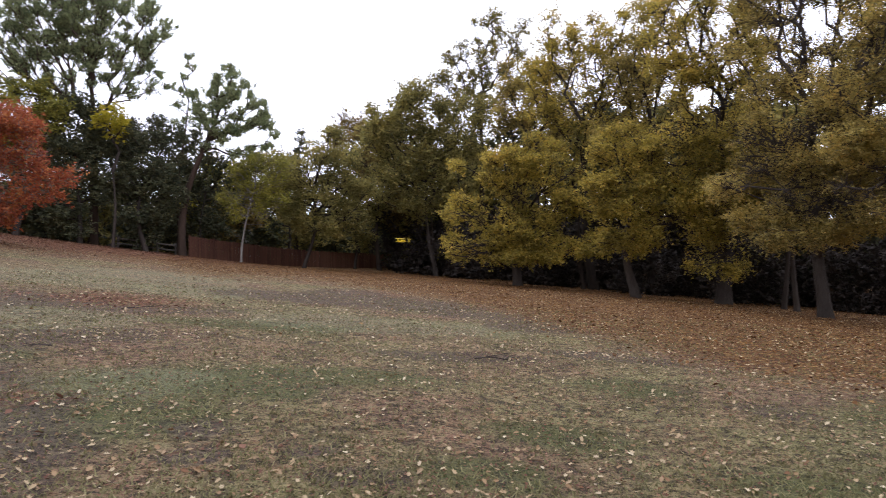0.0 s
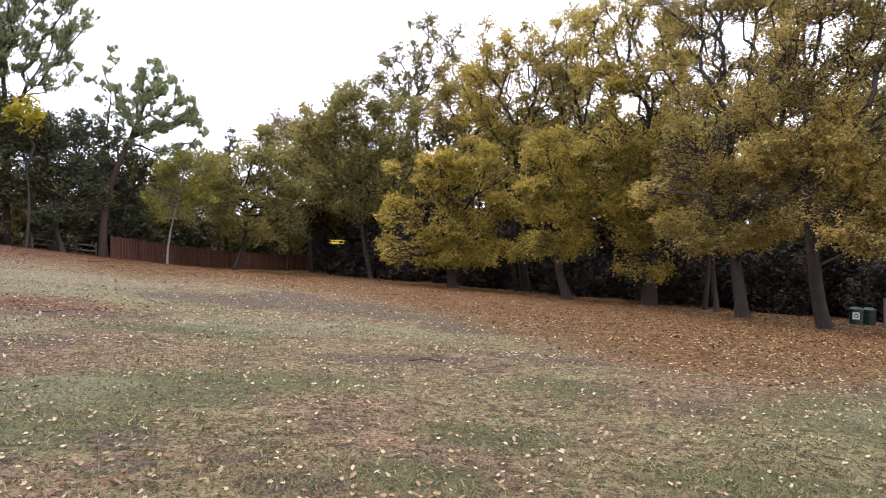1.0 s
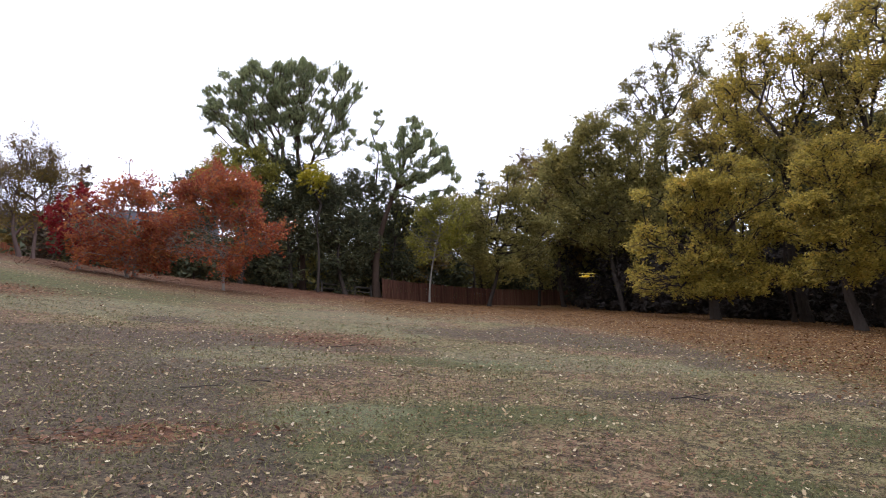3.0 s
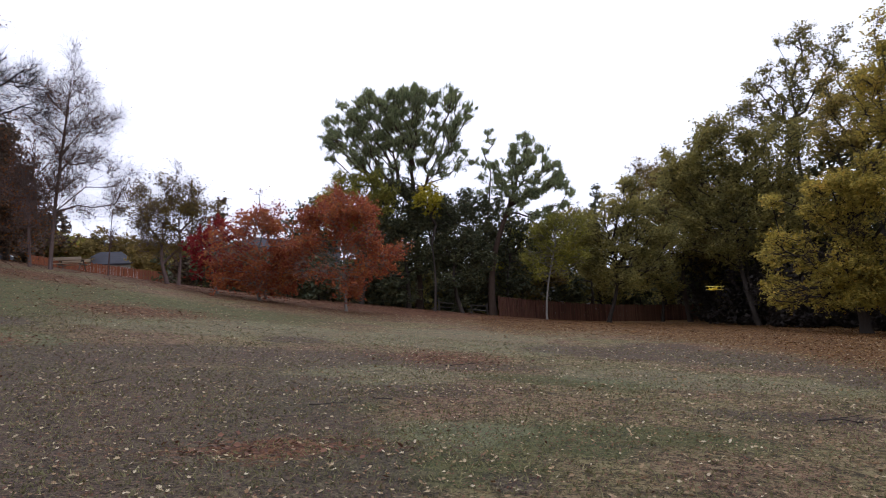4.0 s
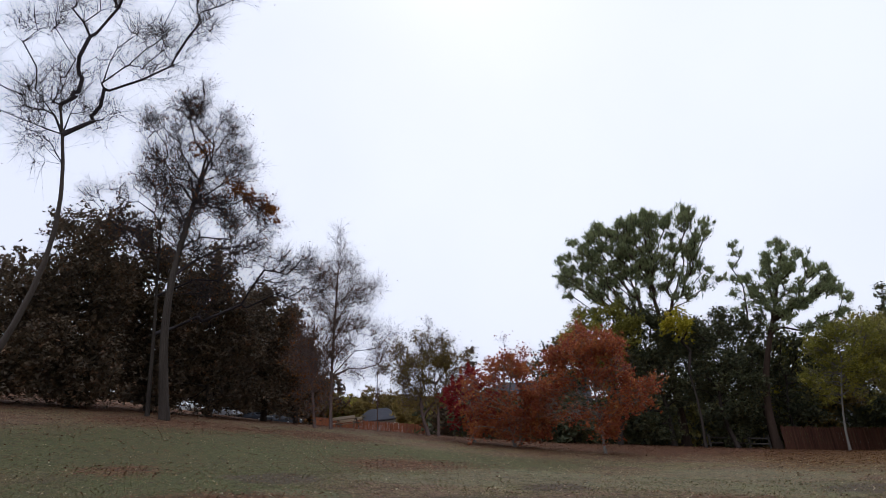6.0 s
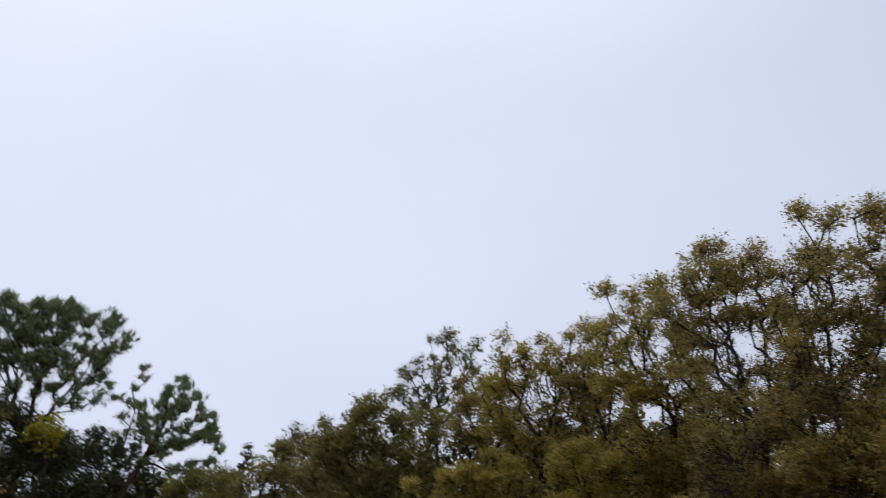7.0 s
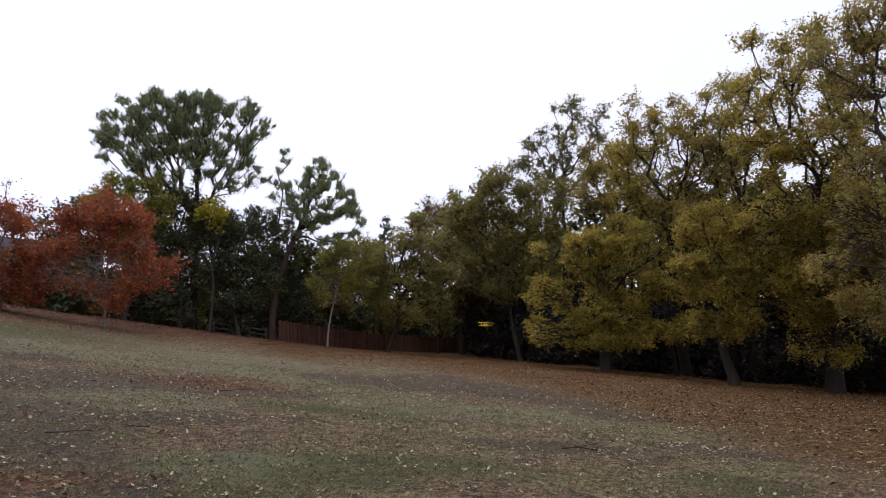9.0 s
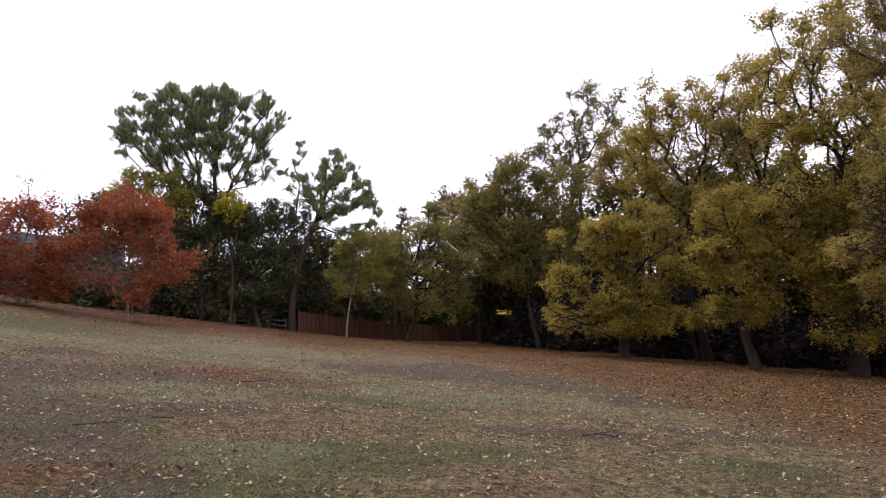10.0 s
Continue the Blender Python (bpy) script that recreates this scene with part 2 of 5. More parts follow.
def ground_material():
    m, nodes, links, bsdf = shader("leaf_strewn_lawn")
    att = nodes.new("ShaderNodeAttribute")
    att.attribute_name = "litter"
    sep = nodes.new("ShaderNodeSeparateColor")
    links.new(att.outputs["Color"], sep.inputs[0])
    patch = noise_at(nodes, links, 0.27, 7.0, 0.68)
    mid = noise_at(nodes, links, 1.3, 4.0, 0.6)
    fine = noise_at(nodes, links, 24, 5.0, 0.75)
    grit = noise_at(nodes, links, 60, 2.0, 0.6)
    tuft = noise_at(nodes, links, 7.5, 7.0, 0.78)
    grass = mix(nodes, links, ramp(nodes, links, mid, [(0.35, 0.0), (0.65, 1.0)]), (0.155, 0.14, 0.06), (0.28, 0.245, 0.11))
    soil = mix(nodes, links, ramp(nodes, links, mid, [(0.4, 0.0), (0.6, 1.0)]), (0.17, 0.09, 0.062), (0.28, 0.15, 0.1))
    turf = nodes.new("ShaderNodeAttribute")
    turf.attribute_name = "turf"
    tsep = nodes.new("ShaderNodeSeparateColor")
    links.new(turf.outputs["Color"], tsep.inputs[0])

    def ragged(channel, lo, hi, top):
        """A patch with a broken edge."""
        add = nodes.new("ShaderNodeMath")
        add.operation = "MULTIPLY_ADD"
        links.new(mid, add.inputs[0])
        add.inputs[1].default_value = 0.9
        links.new(channel, add.inputs[2])
        return ramp(nodes, links, add.outputs[0], [(lo, 0.0), (hi, top)])

    c = mix(nodes, links, ramp(nodes, links, patch, [(0.4, 0.08), (0.59, 0.92)]), grass, soil)
    clod = noise_at(nodes, links, 3.2, 5.0, 0.7, (1, 1, 1))
    # lows of the tuft noise go dark: small tuft shadows put into the colour
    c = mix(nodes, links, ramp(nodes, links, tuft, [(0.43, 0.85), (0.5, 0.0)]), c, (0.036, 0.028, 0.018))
    c = mix(nodes, links, ramp(nodes, links, tuft, [(0.54, 0.0), (0.62, 0.5)]), c, (0.27, 0.24, 0.12))
    c = mix(nodes, links, ragged(tsep.outputs[1], 0.6, 1.0, 0.8), c, (0.066, 0.082, 0.027))
    c = mix(nodes, links, ragged(tsep.outputs[2], 0.74, 1.3, 0.45), c, (0.21, 0.22, 0.125))
    c = mix(nodes, links, ragged(tsep.outputs[0], 0.74, 1.2, 0.8), c, mix(nodes, links, ramp(nodes, links, fine, [(0.4, 0.0), (0.6, 1.0)]), (0.046, 0.031, 0.028), (0.1, 0.072, 0.058)))
    c = mix(nodes, links, ramp(nodes, links, tuft, [(0.5, 0.0), (0.6, 0.42)]), c, (0.19, 0.165, 0.085))
    # darker flecks where the clod and fine noise are low
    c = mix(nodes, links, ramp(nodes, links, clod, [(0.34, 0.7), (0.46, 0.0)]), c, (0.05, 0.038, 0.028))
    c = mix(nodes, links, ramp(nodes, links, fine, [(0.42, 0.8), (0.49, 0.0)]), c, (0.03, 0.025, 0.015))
    c = mix(nodes, links, ramp(nodes, links, grit, [(0.6, 0.0), (0.7, 0.5)]), c, (0.32, 0.25, 0.12))
    # leaf carpet: oak litter in the first channel, maple litter and painted tree shade in the second
    vor = node(nodes, "ShaderNodeTexVoronoi", Scale=14.0)
    links.new(where(nodes), vor.inputs["Vector"])
    sep2 = nodes.new("ShaderNodeSeparateColor")
    links.new(vor.outputs["Color"], sep2.inputs[0])
    oak = ramp(nodes, links, sep2.outputs[0], [(0.0, (0.04, 0.017, 0.008)), (0.4, (0.09, 0.038, 0.013)), (0.8, (0.155, 0.076, 0.022)), (1.0, (0.27, 0.17, 0.06))])
    maple = ramp(nodes, links, sep2.outputs[0], [(0.0, (0.045, 0.024, 0.016)), (0.5, (0.11, 0.045, 0.024)), (0.85, (0.18, 0.078, 0.036)), (1.0, (0.22, 0.14, 0.07))])

    def cover(channel):
        add = nodes.new("ShaderNodeMath")
        add.operation = "MULTIPLY_ADD"
        links.new(sep2.outputs[1], add.inputs[0])
        add.inputs[1].default_value = 0.45
        links.new(channel, add.inputs[2])
        add2 = nodes.new("ShaderNodeMath")
        add2.operation = "MULTIPLY_ADD"
        links.new(mid, add2.inputs[0])
        add2.inputs[1].default_value = 0.5
        links.new(add.outputs[0], add2.inputs[2])
        return ramp(nodes, links, add2.outputs[0], [(0.66, 0.0), (0.95, 0.92)])

    c = mix(nodes, links, cover(sep.outputs[0]), c, oak)
    c = mix(nodes, links, cover(sep.outputs[1]), c, maple)
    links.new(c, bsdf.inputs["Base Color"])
    bsdf.inputs["Roughness"].default_value = 0.95
    bsdf.inputs["Specular IOR Level"].default_value = 0.15
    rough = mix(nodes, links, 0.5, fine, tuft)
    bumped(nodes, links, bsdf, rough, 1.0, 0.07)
    return m


LAWN = ground_material()


# ---- mesh helpers ----
def np_mesh(name, verts, faces, mat, smooth=False):
    """A mesh from arrays: verts (n, 3), faces (m, k)."""
    verts, faces = np.asarray(verts, np.float32), np.asarray(faces, np.int32)
    me = bpy.data.meshes.new(name)
    m, k = faces.shape
    me.vertices.add(len(verts))
    me.vertices.foreach_set("co", verts.ravel())
    me.loops.add(m * k)
    me.loops.foreach_set("vertex_index", faces.ravel())
    me.polygons.add(m)
    me.polygons.foreach_set("loop_start", np.arange(0, m * k, k, dtype=np.int32))
    me.polygons.foreach_set("use_smooth", np.full(m, smooth))
    me.update(calc_edges=True)
    me.materials.append(mat)
    return me


def part(name, geo, mat, parent=None, label=""):
    if isinstance(geo, bmesh.types.BMesh):
        me = bpy.data.meshes.new(name)
        geo.to_mesh(me)
        geo.free()
        me.materials.append(mat)
    else:
        me = geo
    ob = new(name, me)
    if parent:
        ob.parent = parent
    return tagged(ob, label)


def thing(name, label, category, x, y, z, turn=0.0, group=""):
    ob = new(name)
    ob.matrix_world = pose(x, y, z, 0, 0, turn)
    return tagged(ob, label, category, group)


def add_box(bm, size, at=(0, 0, 0), bevel=0.0, turn=(0, 0, 0)):
    g = bmesh.ops.create_cube(bm, size=1.0)
    bmesh.ops.transform(bm, matrix=pose(*at, *turn) @ Matrix.Diagonal((*size, 1)), verts=g["verts"])
    if bevel:
        edges = list({e for v in g["verts"] for e in v.link_edges})
        bmesh.ops.bevel(bm, geom=edges, offset=bevel, segments=2, affect="EDGES")
    return bm


def box(size, at=(0, 0, 0), bevel=0.0, turn=(0, 0, 0)):
    return add_box(bmesh.new(), size, at, bevel, turn)


def add_rod(bm, a, b, r1, r2=None, sides=10):
    a, b = Vector(a), Vector(b)
    g = bmesh.ops.create_cone(bm, cap_ends=True, segments=sides, radius1=r1, radius2=r1 if r2 is None else r2, depth=(b - a).length)
    m = Matrix.Translation((a + b) / 2) @ (b - a).to_track_quat("Z", "Y").to_matrix().to_4x4()
    bmesh.ops.transform(bm, matrix=m, verts=g["verts"])
    return bm


def rod(a, b, r1, r2=None, sides=10):
    return add_rod(bmesh.new(), a, b, r1, r2, sides)


# ---- the ground: a slope that falls to the oaks and climbs to a bank at the car park ----
def height(x, y):
    x, y = np.asarray(x, float), np.asarray(y, float)
    r = np.hypot(x, y) + 1e-6
    k = np.where(r > 70, (70 + 25 * np.tanh((r - 70) / 25)) / r, 1.0)
    xs, ys = x * k, y * k
    ys = np.where(ys < 0, 0.3 * ys, ys)
    s = np.logaddexp(0, (-xs - 14) / 5) * 5
    z = -0.0536 * xs - 0.0143 * ys + 0.214 * s - 0.000502 * xs * ys - 0.00315 * s * ys
    bank = np.exp(-((xs + 33) / 11) ** 2 - ((ys - 14) / 14) ** 2)
    dip = np.exp(-((xs + 12) / 15) ** 2 - ((ys - 64) / 14) ** 2)
    far = np.maximum(0, r - 130)
    return z + 0.35 * bank - 0.45 * dip - 0.012 * far


def ground_z(x, y):
    return float(height(x, y))


def spot(az, dist):
    a = radians(az)
    return -dist * math.sin(a), dist * math.cos(a)


def aim(az, el, dist):
    """A place seen from the camera's stand: turn to the left, elevation, distance over ground."""
    x, y = spot(az, dist)
    return np.array((x, y, EYE + dist * math.tan(radians(el))))


# maples and bare trees that drop leaves, then three darkenings: turn, distance, reach, weight
# last three: tree shade by the car park, put in as dark litter
MAPLE_FALL_AND_SHADE = [(33, 46, 6, 0.9), (27, 52, 6, 1.0), (22, 53, 5, 1.0), (41, 46, 6, 0.8), (47, 52, 5, 0.7), (72, 62, 14, 0.95), (64, 64, 11, 0.95), (81, 62, 16, 0.95)]


def fall(x, y, stands):
    d = np.zeros_like(np.asarray(x, float))
    for az, dist, reach, w in stands:
        px, py = spot(az, dist)
        d = np.maximum(d, w * np.exp(-0.5 * (np.hypot(x - px, y - py) / reach) ** 2))
    return d


# worn places: turn, distance, half width across, half depth
DAMP = [(13.4, 21.4, 1.6, 1.5), (8, 21, 2.4, 1.6), (3.0, 21, 2.2, 2.2), (-9.6, 16.4, 1.1, 1.1), (-4, 18.6, 1.6, 0.8), (6.3, 4.6, 0.3, 0.16), (20.2, 5.2, 0.2, 0.16), (10.5, 5.2, 0.16, 0.12), (-37.4, 12.3, 0.9, 0.6), (-43.1, 11.9, 0.8, 0.6),
        (36, 6.6, 0.7, 1.5), (19.5, 5.9, 0.2, 0.2), (37.9, 21, 0.8, 0.8), (-28, 8.6, 0.4, 0.3), (60.8, 21.4, 1.2, 0.8), (65.1, 9.9, 1.1, 0.9), (46, 16.3, 2.6, 1.4), (40, 15.6, 2.0, 1.1), (43.2, 8.5, 1.3, 1.6), (52, 10.5, 1.6, 0.9),
        (7.4, 24.5, 1.2, 1.6), (38.5, 20.4, 0.8, 0.5), (30, 11.4, 1.2, 0.6), (-16, 11.8, 1.0, 0.5), (-2, 10.6, 1.1, 0.4), (24, 15.6, 1.6, 0.6), (57, 13.6, 1.4, 0.8), (56, 8, 2.4, 2.2), (68, 12.5, 3.6, 2.6), (62, 15.5, 2.2, 1.6), (47, 12, 2.2, 1.6), (41, 11, 1.6, 1.2), (33, 16.5, 2.0, 1.2)]
GREEN = [(-17.2, 8.9, 0.5, 0.4), (-11.4, 6.2, 0.5, 0.3), (-4.9, 4.9, 0.4, 0.3), (-35.4, 5.5, 0.8, 0.4), (12.8, 7.2, 0.3, 0.25), (-42.9, 9.4, 1.2, 1.1), (35.8, 9.8, 0.6, 0.45), (58.7, 17.8, 1.0, 1.2), (68, 27, 6, 5), (62, 31, 5, 4), (70, 19, 3, 2.5),
         (19, 7.9, 1.2, 0.7), (66, 8.5, 0.4, 0.3), (8, 8.2, 0.9, 0.4), (48, 29, 5, 2.4), (27, 6.4, 0.8, 0.5), (15, 13.4, 1.4, 0.6)]
FROST = [(29.7, 22.9, 3.6, 1.9), (31.5, 13.5, 1.5, 1.3), (25.1, 8, 0.8, 0.7), (47.4, 22.2, 2.4, 1.1), (59.8, 18.1, 1.2, 0.9), (22.8, 26.7, 2.4, 2.4), (19.6, 21.3, 1.7, 1.8), (-43.3, 9.6, 0.7, 0.7), (4, 14.6, 2.4, 1.2), (33, 12.6, 0.8, 0.8), (40, 24.5, 2.6, 1.2)]
# drifts of dead leaves on the bank and the near lawn
DRIFT = [(69, 37.7, 4.0, 3.4), (64, 36, 3.0, 1.6), (50.4, 26.3, 2.0, 1.3), (72.3, 22.6, 1.0, 0.7), (64.7, 17.9, 1.7, 0.8), (69.7, 12.9, 1.0, 0.6), (25.6, 17.4, 1.3, 1.0), (57.1, 36.2, 2.4, 2.4), (40, 7.3, 0.8, 0.4)]


def wide_fall(x, y, stands):
    d = np.zeros_like(np.asarray(x, float))
    for az, dist, wide, deep in stands:
        a = radians(az)
        along = -x * math.sin(a) + y * math.cos(a) - dist
        across = x * math.cos(a) + y * math.sin(a)
        d = np.maximum(d, np.exp(-0.5 * ((across / wide) ** 2 + (along / deep) ** 2)))
    return d


def oak_cover(x, y):
    """How thick the oak litter lies: it begins along an uneven line in front of the trees."""
    az, r = np.degrees(np.arctan2(-x, y)), np.hypot(x, y)
    edge = np.interp(az, (-60, -45, -39, -33, -26, -13, -1.6, 11, 18, 26, 36, 42, 50), (18, 16, 12.8, 11.6, 11.9, 15.4, 24, 32, 30, 37, 35, 35, 40))
    most = np.interp(az, (-60, -8, 2, 14, 20, 28, 40, 48, 52), (1, 1, 0.92, 0.8, 0.95, 1, 0.95, 0.5, 0))
    t = np.clip((r - 0.72 * edge) / (0.72 * edge), 0, 1)
    return most * t * t * (3 - 2 * t) * (y > 0)


def maple_and_shade_cover(x, y):
    return np.maximum(fall(x, y, MAPLE_FALL_AND_SHADE), 0.66 * wide_fall(x, y, DRIFT))


def build_ground():
    rings = np.concatenate([[0.004], np.geomspace(0.6, 60, 170), np.geomspace(64, 3000, 40)])
    n = 340
    ang = np.linspace(0, 2 * np.pi, n, endpoint=False)
    R, A = np.meshgrid(rings, ang, indexing="ij")
    x, y = -R * np.sin(A) + 0.3 * np.exp(-R), R * np.cos(A)
    rng = np.random.default_rng(3)
    ripple = 0.05 * np.sin(x * 0.9 + 1.3 * np.sin(y * 0.5)) * np.sin(y * 0.7 + np.sin(x * 0.6)) * np.exp(-R / 40)
    z = height(x, y) + ripple + rng.normal(0, 0.006, x.shape) * (R < 40)
    v = np.stack([x, y, z], -1).reshape(-1, 3)
    i, j = np.meshgrid(np.arange(len(rings) - 1), np.arange(n), indexing="ij")
    j2 = (j + 1) % n
    f = np.stack([i * n + j, i * n + j2, (i + 1) * n + j2, (i + 1) * n + j], -1).reshape(-1, 4)
    me = np_mesh("ground", v, f[:, ::-1], LAWN, True)
    lit = me.attributes.new("litter", "FLOAT_COLOR", "POINT")
    col = np.zeros((len(v), 4), np.float32)
    col[:, 0] = oak_cover(v[:, 0], v[:, 1])
    col[:, 1] = maple_and_shade_cover(v[:, 0], v[:, 1])
    col[:, 3] = 1
    turf = me.attributes.new("turf", "FLOAT_COLOR", "POINT")
    mark = np.zeros((len(v), 4), np.float32)
    for k, stands in enumerate((DAMP, GREEN, FROST)):
        mark[:, k] = wide_fall(v[:, 0], v[:, 1], stands)
    turf.data.foreach_set("color", mark.ravel())
    lit.data.foreach_set("color", col.ravel())
    return tagged(new("ground", me), "worn autumn lawn strewn with fallen leaves", "lawn", kind="structure")


build_ground()


# ---- trees ----
def tubes(edges_a, edges_b, ra, rb, sides):
    """Tapered tubes from points a to b, as arrays."""
    a, b = np.asarray(edges_a), np.asarray(edges_b)
    d = b - a
    ln = np.linalg.norm(d, axis=1, keepdims=True) + 1e-9
    d = d / ln
    a = a - d * np.minimum(ra[:, None] * 0.4, ln * 0.3)
    up = np.where(np.abs(d[:, 2:3]) > 0.9, np.array([[1.0, 0, 0]]), np.array([[0, 0, 1.0]]))
    u = np.cross(d, up)
    u /= np.linalg.norm(u, axis=1, keepdims=True)
    w = np.cross(d, u)
    t = np.linspace(0, 2 * np.pi, sides, endpoint=False)
    ring = u[:, None] * np.cos(t)[None, :, None] + w[:, None] * np.sin(t)[None, :, None]
    v = np.concatenate([a[:, None] + ring * ra[:, None, None], b[:, None] + ring * rb[:, None, None]], 1)
    base = (np.arange(len(a)) * 2 * sides)[:, None]
    k = np.arange(sides)
    f = np.stack([base + k, base + (k + 1) % sides, base + sides + (k + 1) % sides, base + sides + k], -1)
    return v.reshape(-1, 3), f.reshape(-1, 4)


def spikes(a, b, wide, rng):
    """Thin tapering twigs, one sliver each."""
    side = np.cross(b - a, rng.normal(0, 1, a.shape))
    side *= wide / (np.linalg.norm(side, axis=1, keepdims=True) + 1e-9)
    v = np.stack([a + side, a - side, b], 1)
    return v.reshape(-1, 3), np.arange(len(a) * 3).reshape(-1, 3)


def sweep(points, radii, sides, rng):
    """One continuous tapered stem, with a slightly lumpy outline."""
    pts = np.asarray(points)
    tang = np.gradient(pts, axis=0)
    tang /= np.linalg.norm(tang, axis=1, keepdims=True)
    t = np.linspace(0, 2 * np.pi, sides, endpoint=False)
    lump = 1 + 0.1 * np.sin(3 * t + rng.uniform(0, 6)) + 0.06 * np.sin(5 * t + rng.uniform(0, 6))
    v = []
    for p, d, r in zip(pts, tang, radii):
        u = np.cross(d, (0, 1.0, 0.05))
        u /= np.linalg.norm(u)
        w = np.cross(d, u)
        v.append(p + (u * np.cos(t)[:, None] + w * np.sin(t)[:, None]) * (r * lump * rng.uniform(0.97, 1.03, sides))[:, None])
    n = len(pts)
    i, j = np.meshgrid(np.arange(n - 1), np.arange(sides), indexing="ij")
    f = np.stack([i * sides + j, i * sides + (j + 1) % sides, (i + 1) * sides + (j + 1) % sides, (i + 1) * sides + j], -1)
    return np.concatenate(v), f.reshape(-1, 4)


def leaf_cards(centres, size, rng, upright=0.4, slim=0.62, along=None):
    """Small pointed leaves, one island each; needles follow the direction along."""
    n = len(centres)
    if along is None:
        nrm = rng.normal(0, 1, (n, 3))
        nrm[:, 2] = np.abs(nrm[:, 2]) + upright
        nrm /= np.linalg.norm(nrm, axis=1, keepdims=True)
        u = np.cross(nrm, rng.normal(0, 1, (n, 3)))
    else:
        u = along + rng.normal(0, 0.42, (n, 3))
        nrm = np.cross(u, rng.normal(0, 1, (n, 3)))
    u /= np.linalg.norm(u, axis=1, keepdims=True) + 1e-9
    w = np.cross(nrm, u)
    w /= np.linalg.norm(w, axis=1, keepdims=True) + 1e-9
    s = size * rng.uniform(0.6, 1.4, (n, 1))
    skew = rng.uniform(-0.25, 0.25, (n, 1))
    v = np.stack([centres - u * s * 0.45 + w * s * slim * (0.55 + skew), centres - u * s * 0.4 - w * s * slim * (0.55 - skew), centres + u * s * 0.6], 1)
    return v.reshape(-1, 3), np.arange(n * 3).reshape(n, 3)


def lattice(p, seed):
    """Smooth noise from 0 to 1 at the points p, with cells of unit size."""
    i = np.floor(p).astype(np.int64)
    f = p - i
    f = f * f * (3 - 2 * f)
    out = np.zeros(len(p))
    for dx in (0, 1):
        for dy in (0, 1):
            for dz in (0, 1):
                h = ((i[:, 0] + dx) * 73856093) ^ ((i[:, 1] + dy) * 19349663) ^ ((i[:, 2] + dz) * 83492791) ^ (seed * 40503)
                h = (h * 2654435761) & 0xFFFFFFFF
                h = ((h ^ (h >> 15)) * 2246822519) & 0xFFFFFFFF
                w = (f[:, 0] if dx else 1 - f[:, 0]) * (f[:, 1] if dy else 1 - f[:, 1]) * (f[:, 2] if dz else 1 - f[:, 2])
                out += w * (h >> 8) / 16777215.0
    return out


def grow(tips, trunk_pts, rng, bend=0.35, step=1.3, wander=0.12, rise=0.0):
    """Limbs that reach every tip from the trunk: nodes and, for each, its parent."""
    nodes = [np.array(p) for p in trunk_pts]
    parent = list(range(-1, len(trunk_pts) - 1))
    seg = np.linalg.norm(np.diff(np.array(trunk_pts), axis=0), axis=1)
    path = list(np.concatenate([[0], np.cumsum(seg)]))
    first = max(1, int(len(trunk_pts) * 0.3))
    store = np.zeros((len(tips) * 10 + len(nodes) + 10, 3))
    far = np.full(len(store), 1e9)
    store[:len(nodes)] = nodes
    far[first:len(nodes)] = np.array(path[first:]) * bend
    n = len(nodes)
    top = np.array(trunk_pts[-1])
    ends = np.zeros(len(tips), int)
    order = np.argsort(np.linalg.norm(tips - top, axis=1) * rng.uniform(0.85, 1.15, len(tips)))
    for q in order:
        p = tips[q]
        d = np.linalg.norm(store[:n] - p, axis=1)
        drop = np.maximum(0, store[:n, 2] - p[2])
        cost = d + far[:n] + 0.5 * drop
        if rise:
            cost += rise * np.maximum(0, np.hypot(store[:n, 0] - p[0], store[:n, 1] - p[1]) - (p[2] - store[:n, 2]))
        j = int(np.argmin(cost))
        a = store[j]
        ln = d[j]
        k = max(1, min(9, int(ln / step)))
        last = j
        sag = rng.normal(0, wander, 3) * ln
        for i in range(1, k + 1):
            f = i / k
            c = a + (p - a) * f + sag * math.sin(math.pi * f) + rng.normal(0, 0.04, 3) * ln / k * (i < k)
            c[2] += 0.08 * ln * math.sin(math.pi * f)
            store[n] = c
            parent.append(last)
            far[n] = far[last] + bend * ln / k
            last = n
            n += 1
        ends[q] = last
    return store[:n].copy(), np.array(parent), ends


def sprig_way(tips, before, centre, rng, k, habit):
    """k directions in which the sprigs of each tip point."""
    d = tips - before
    d /= np.linalg.norm(d, axis=1, keepdims=True) + 1e-9
    o = tips - centre
    o /= np.linalg.norm(o, axis=1, keepdims=True) + 1e-9
    if habit == "needle":
        way = (0.35 * d + 0.3 * o + np.array((0, 0, 0.85)))[:, None] + rng.normal(0, 0.38, (len(tips), k, 3))
    else:
        way = (0.45 * d + 0.35 * o + np.array((0, 0, 0.1)))[:, None] + rng.normal(0, 0.75, (len(tips), k, 3)) * np.array((1, 1, 0.75))
    return way / (np.linalg.norm(way, axis=2, keepdims=True) + 1e-9)


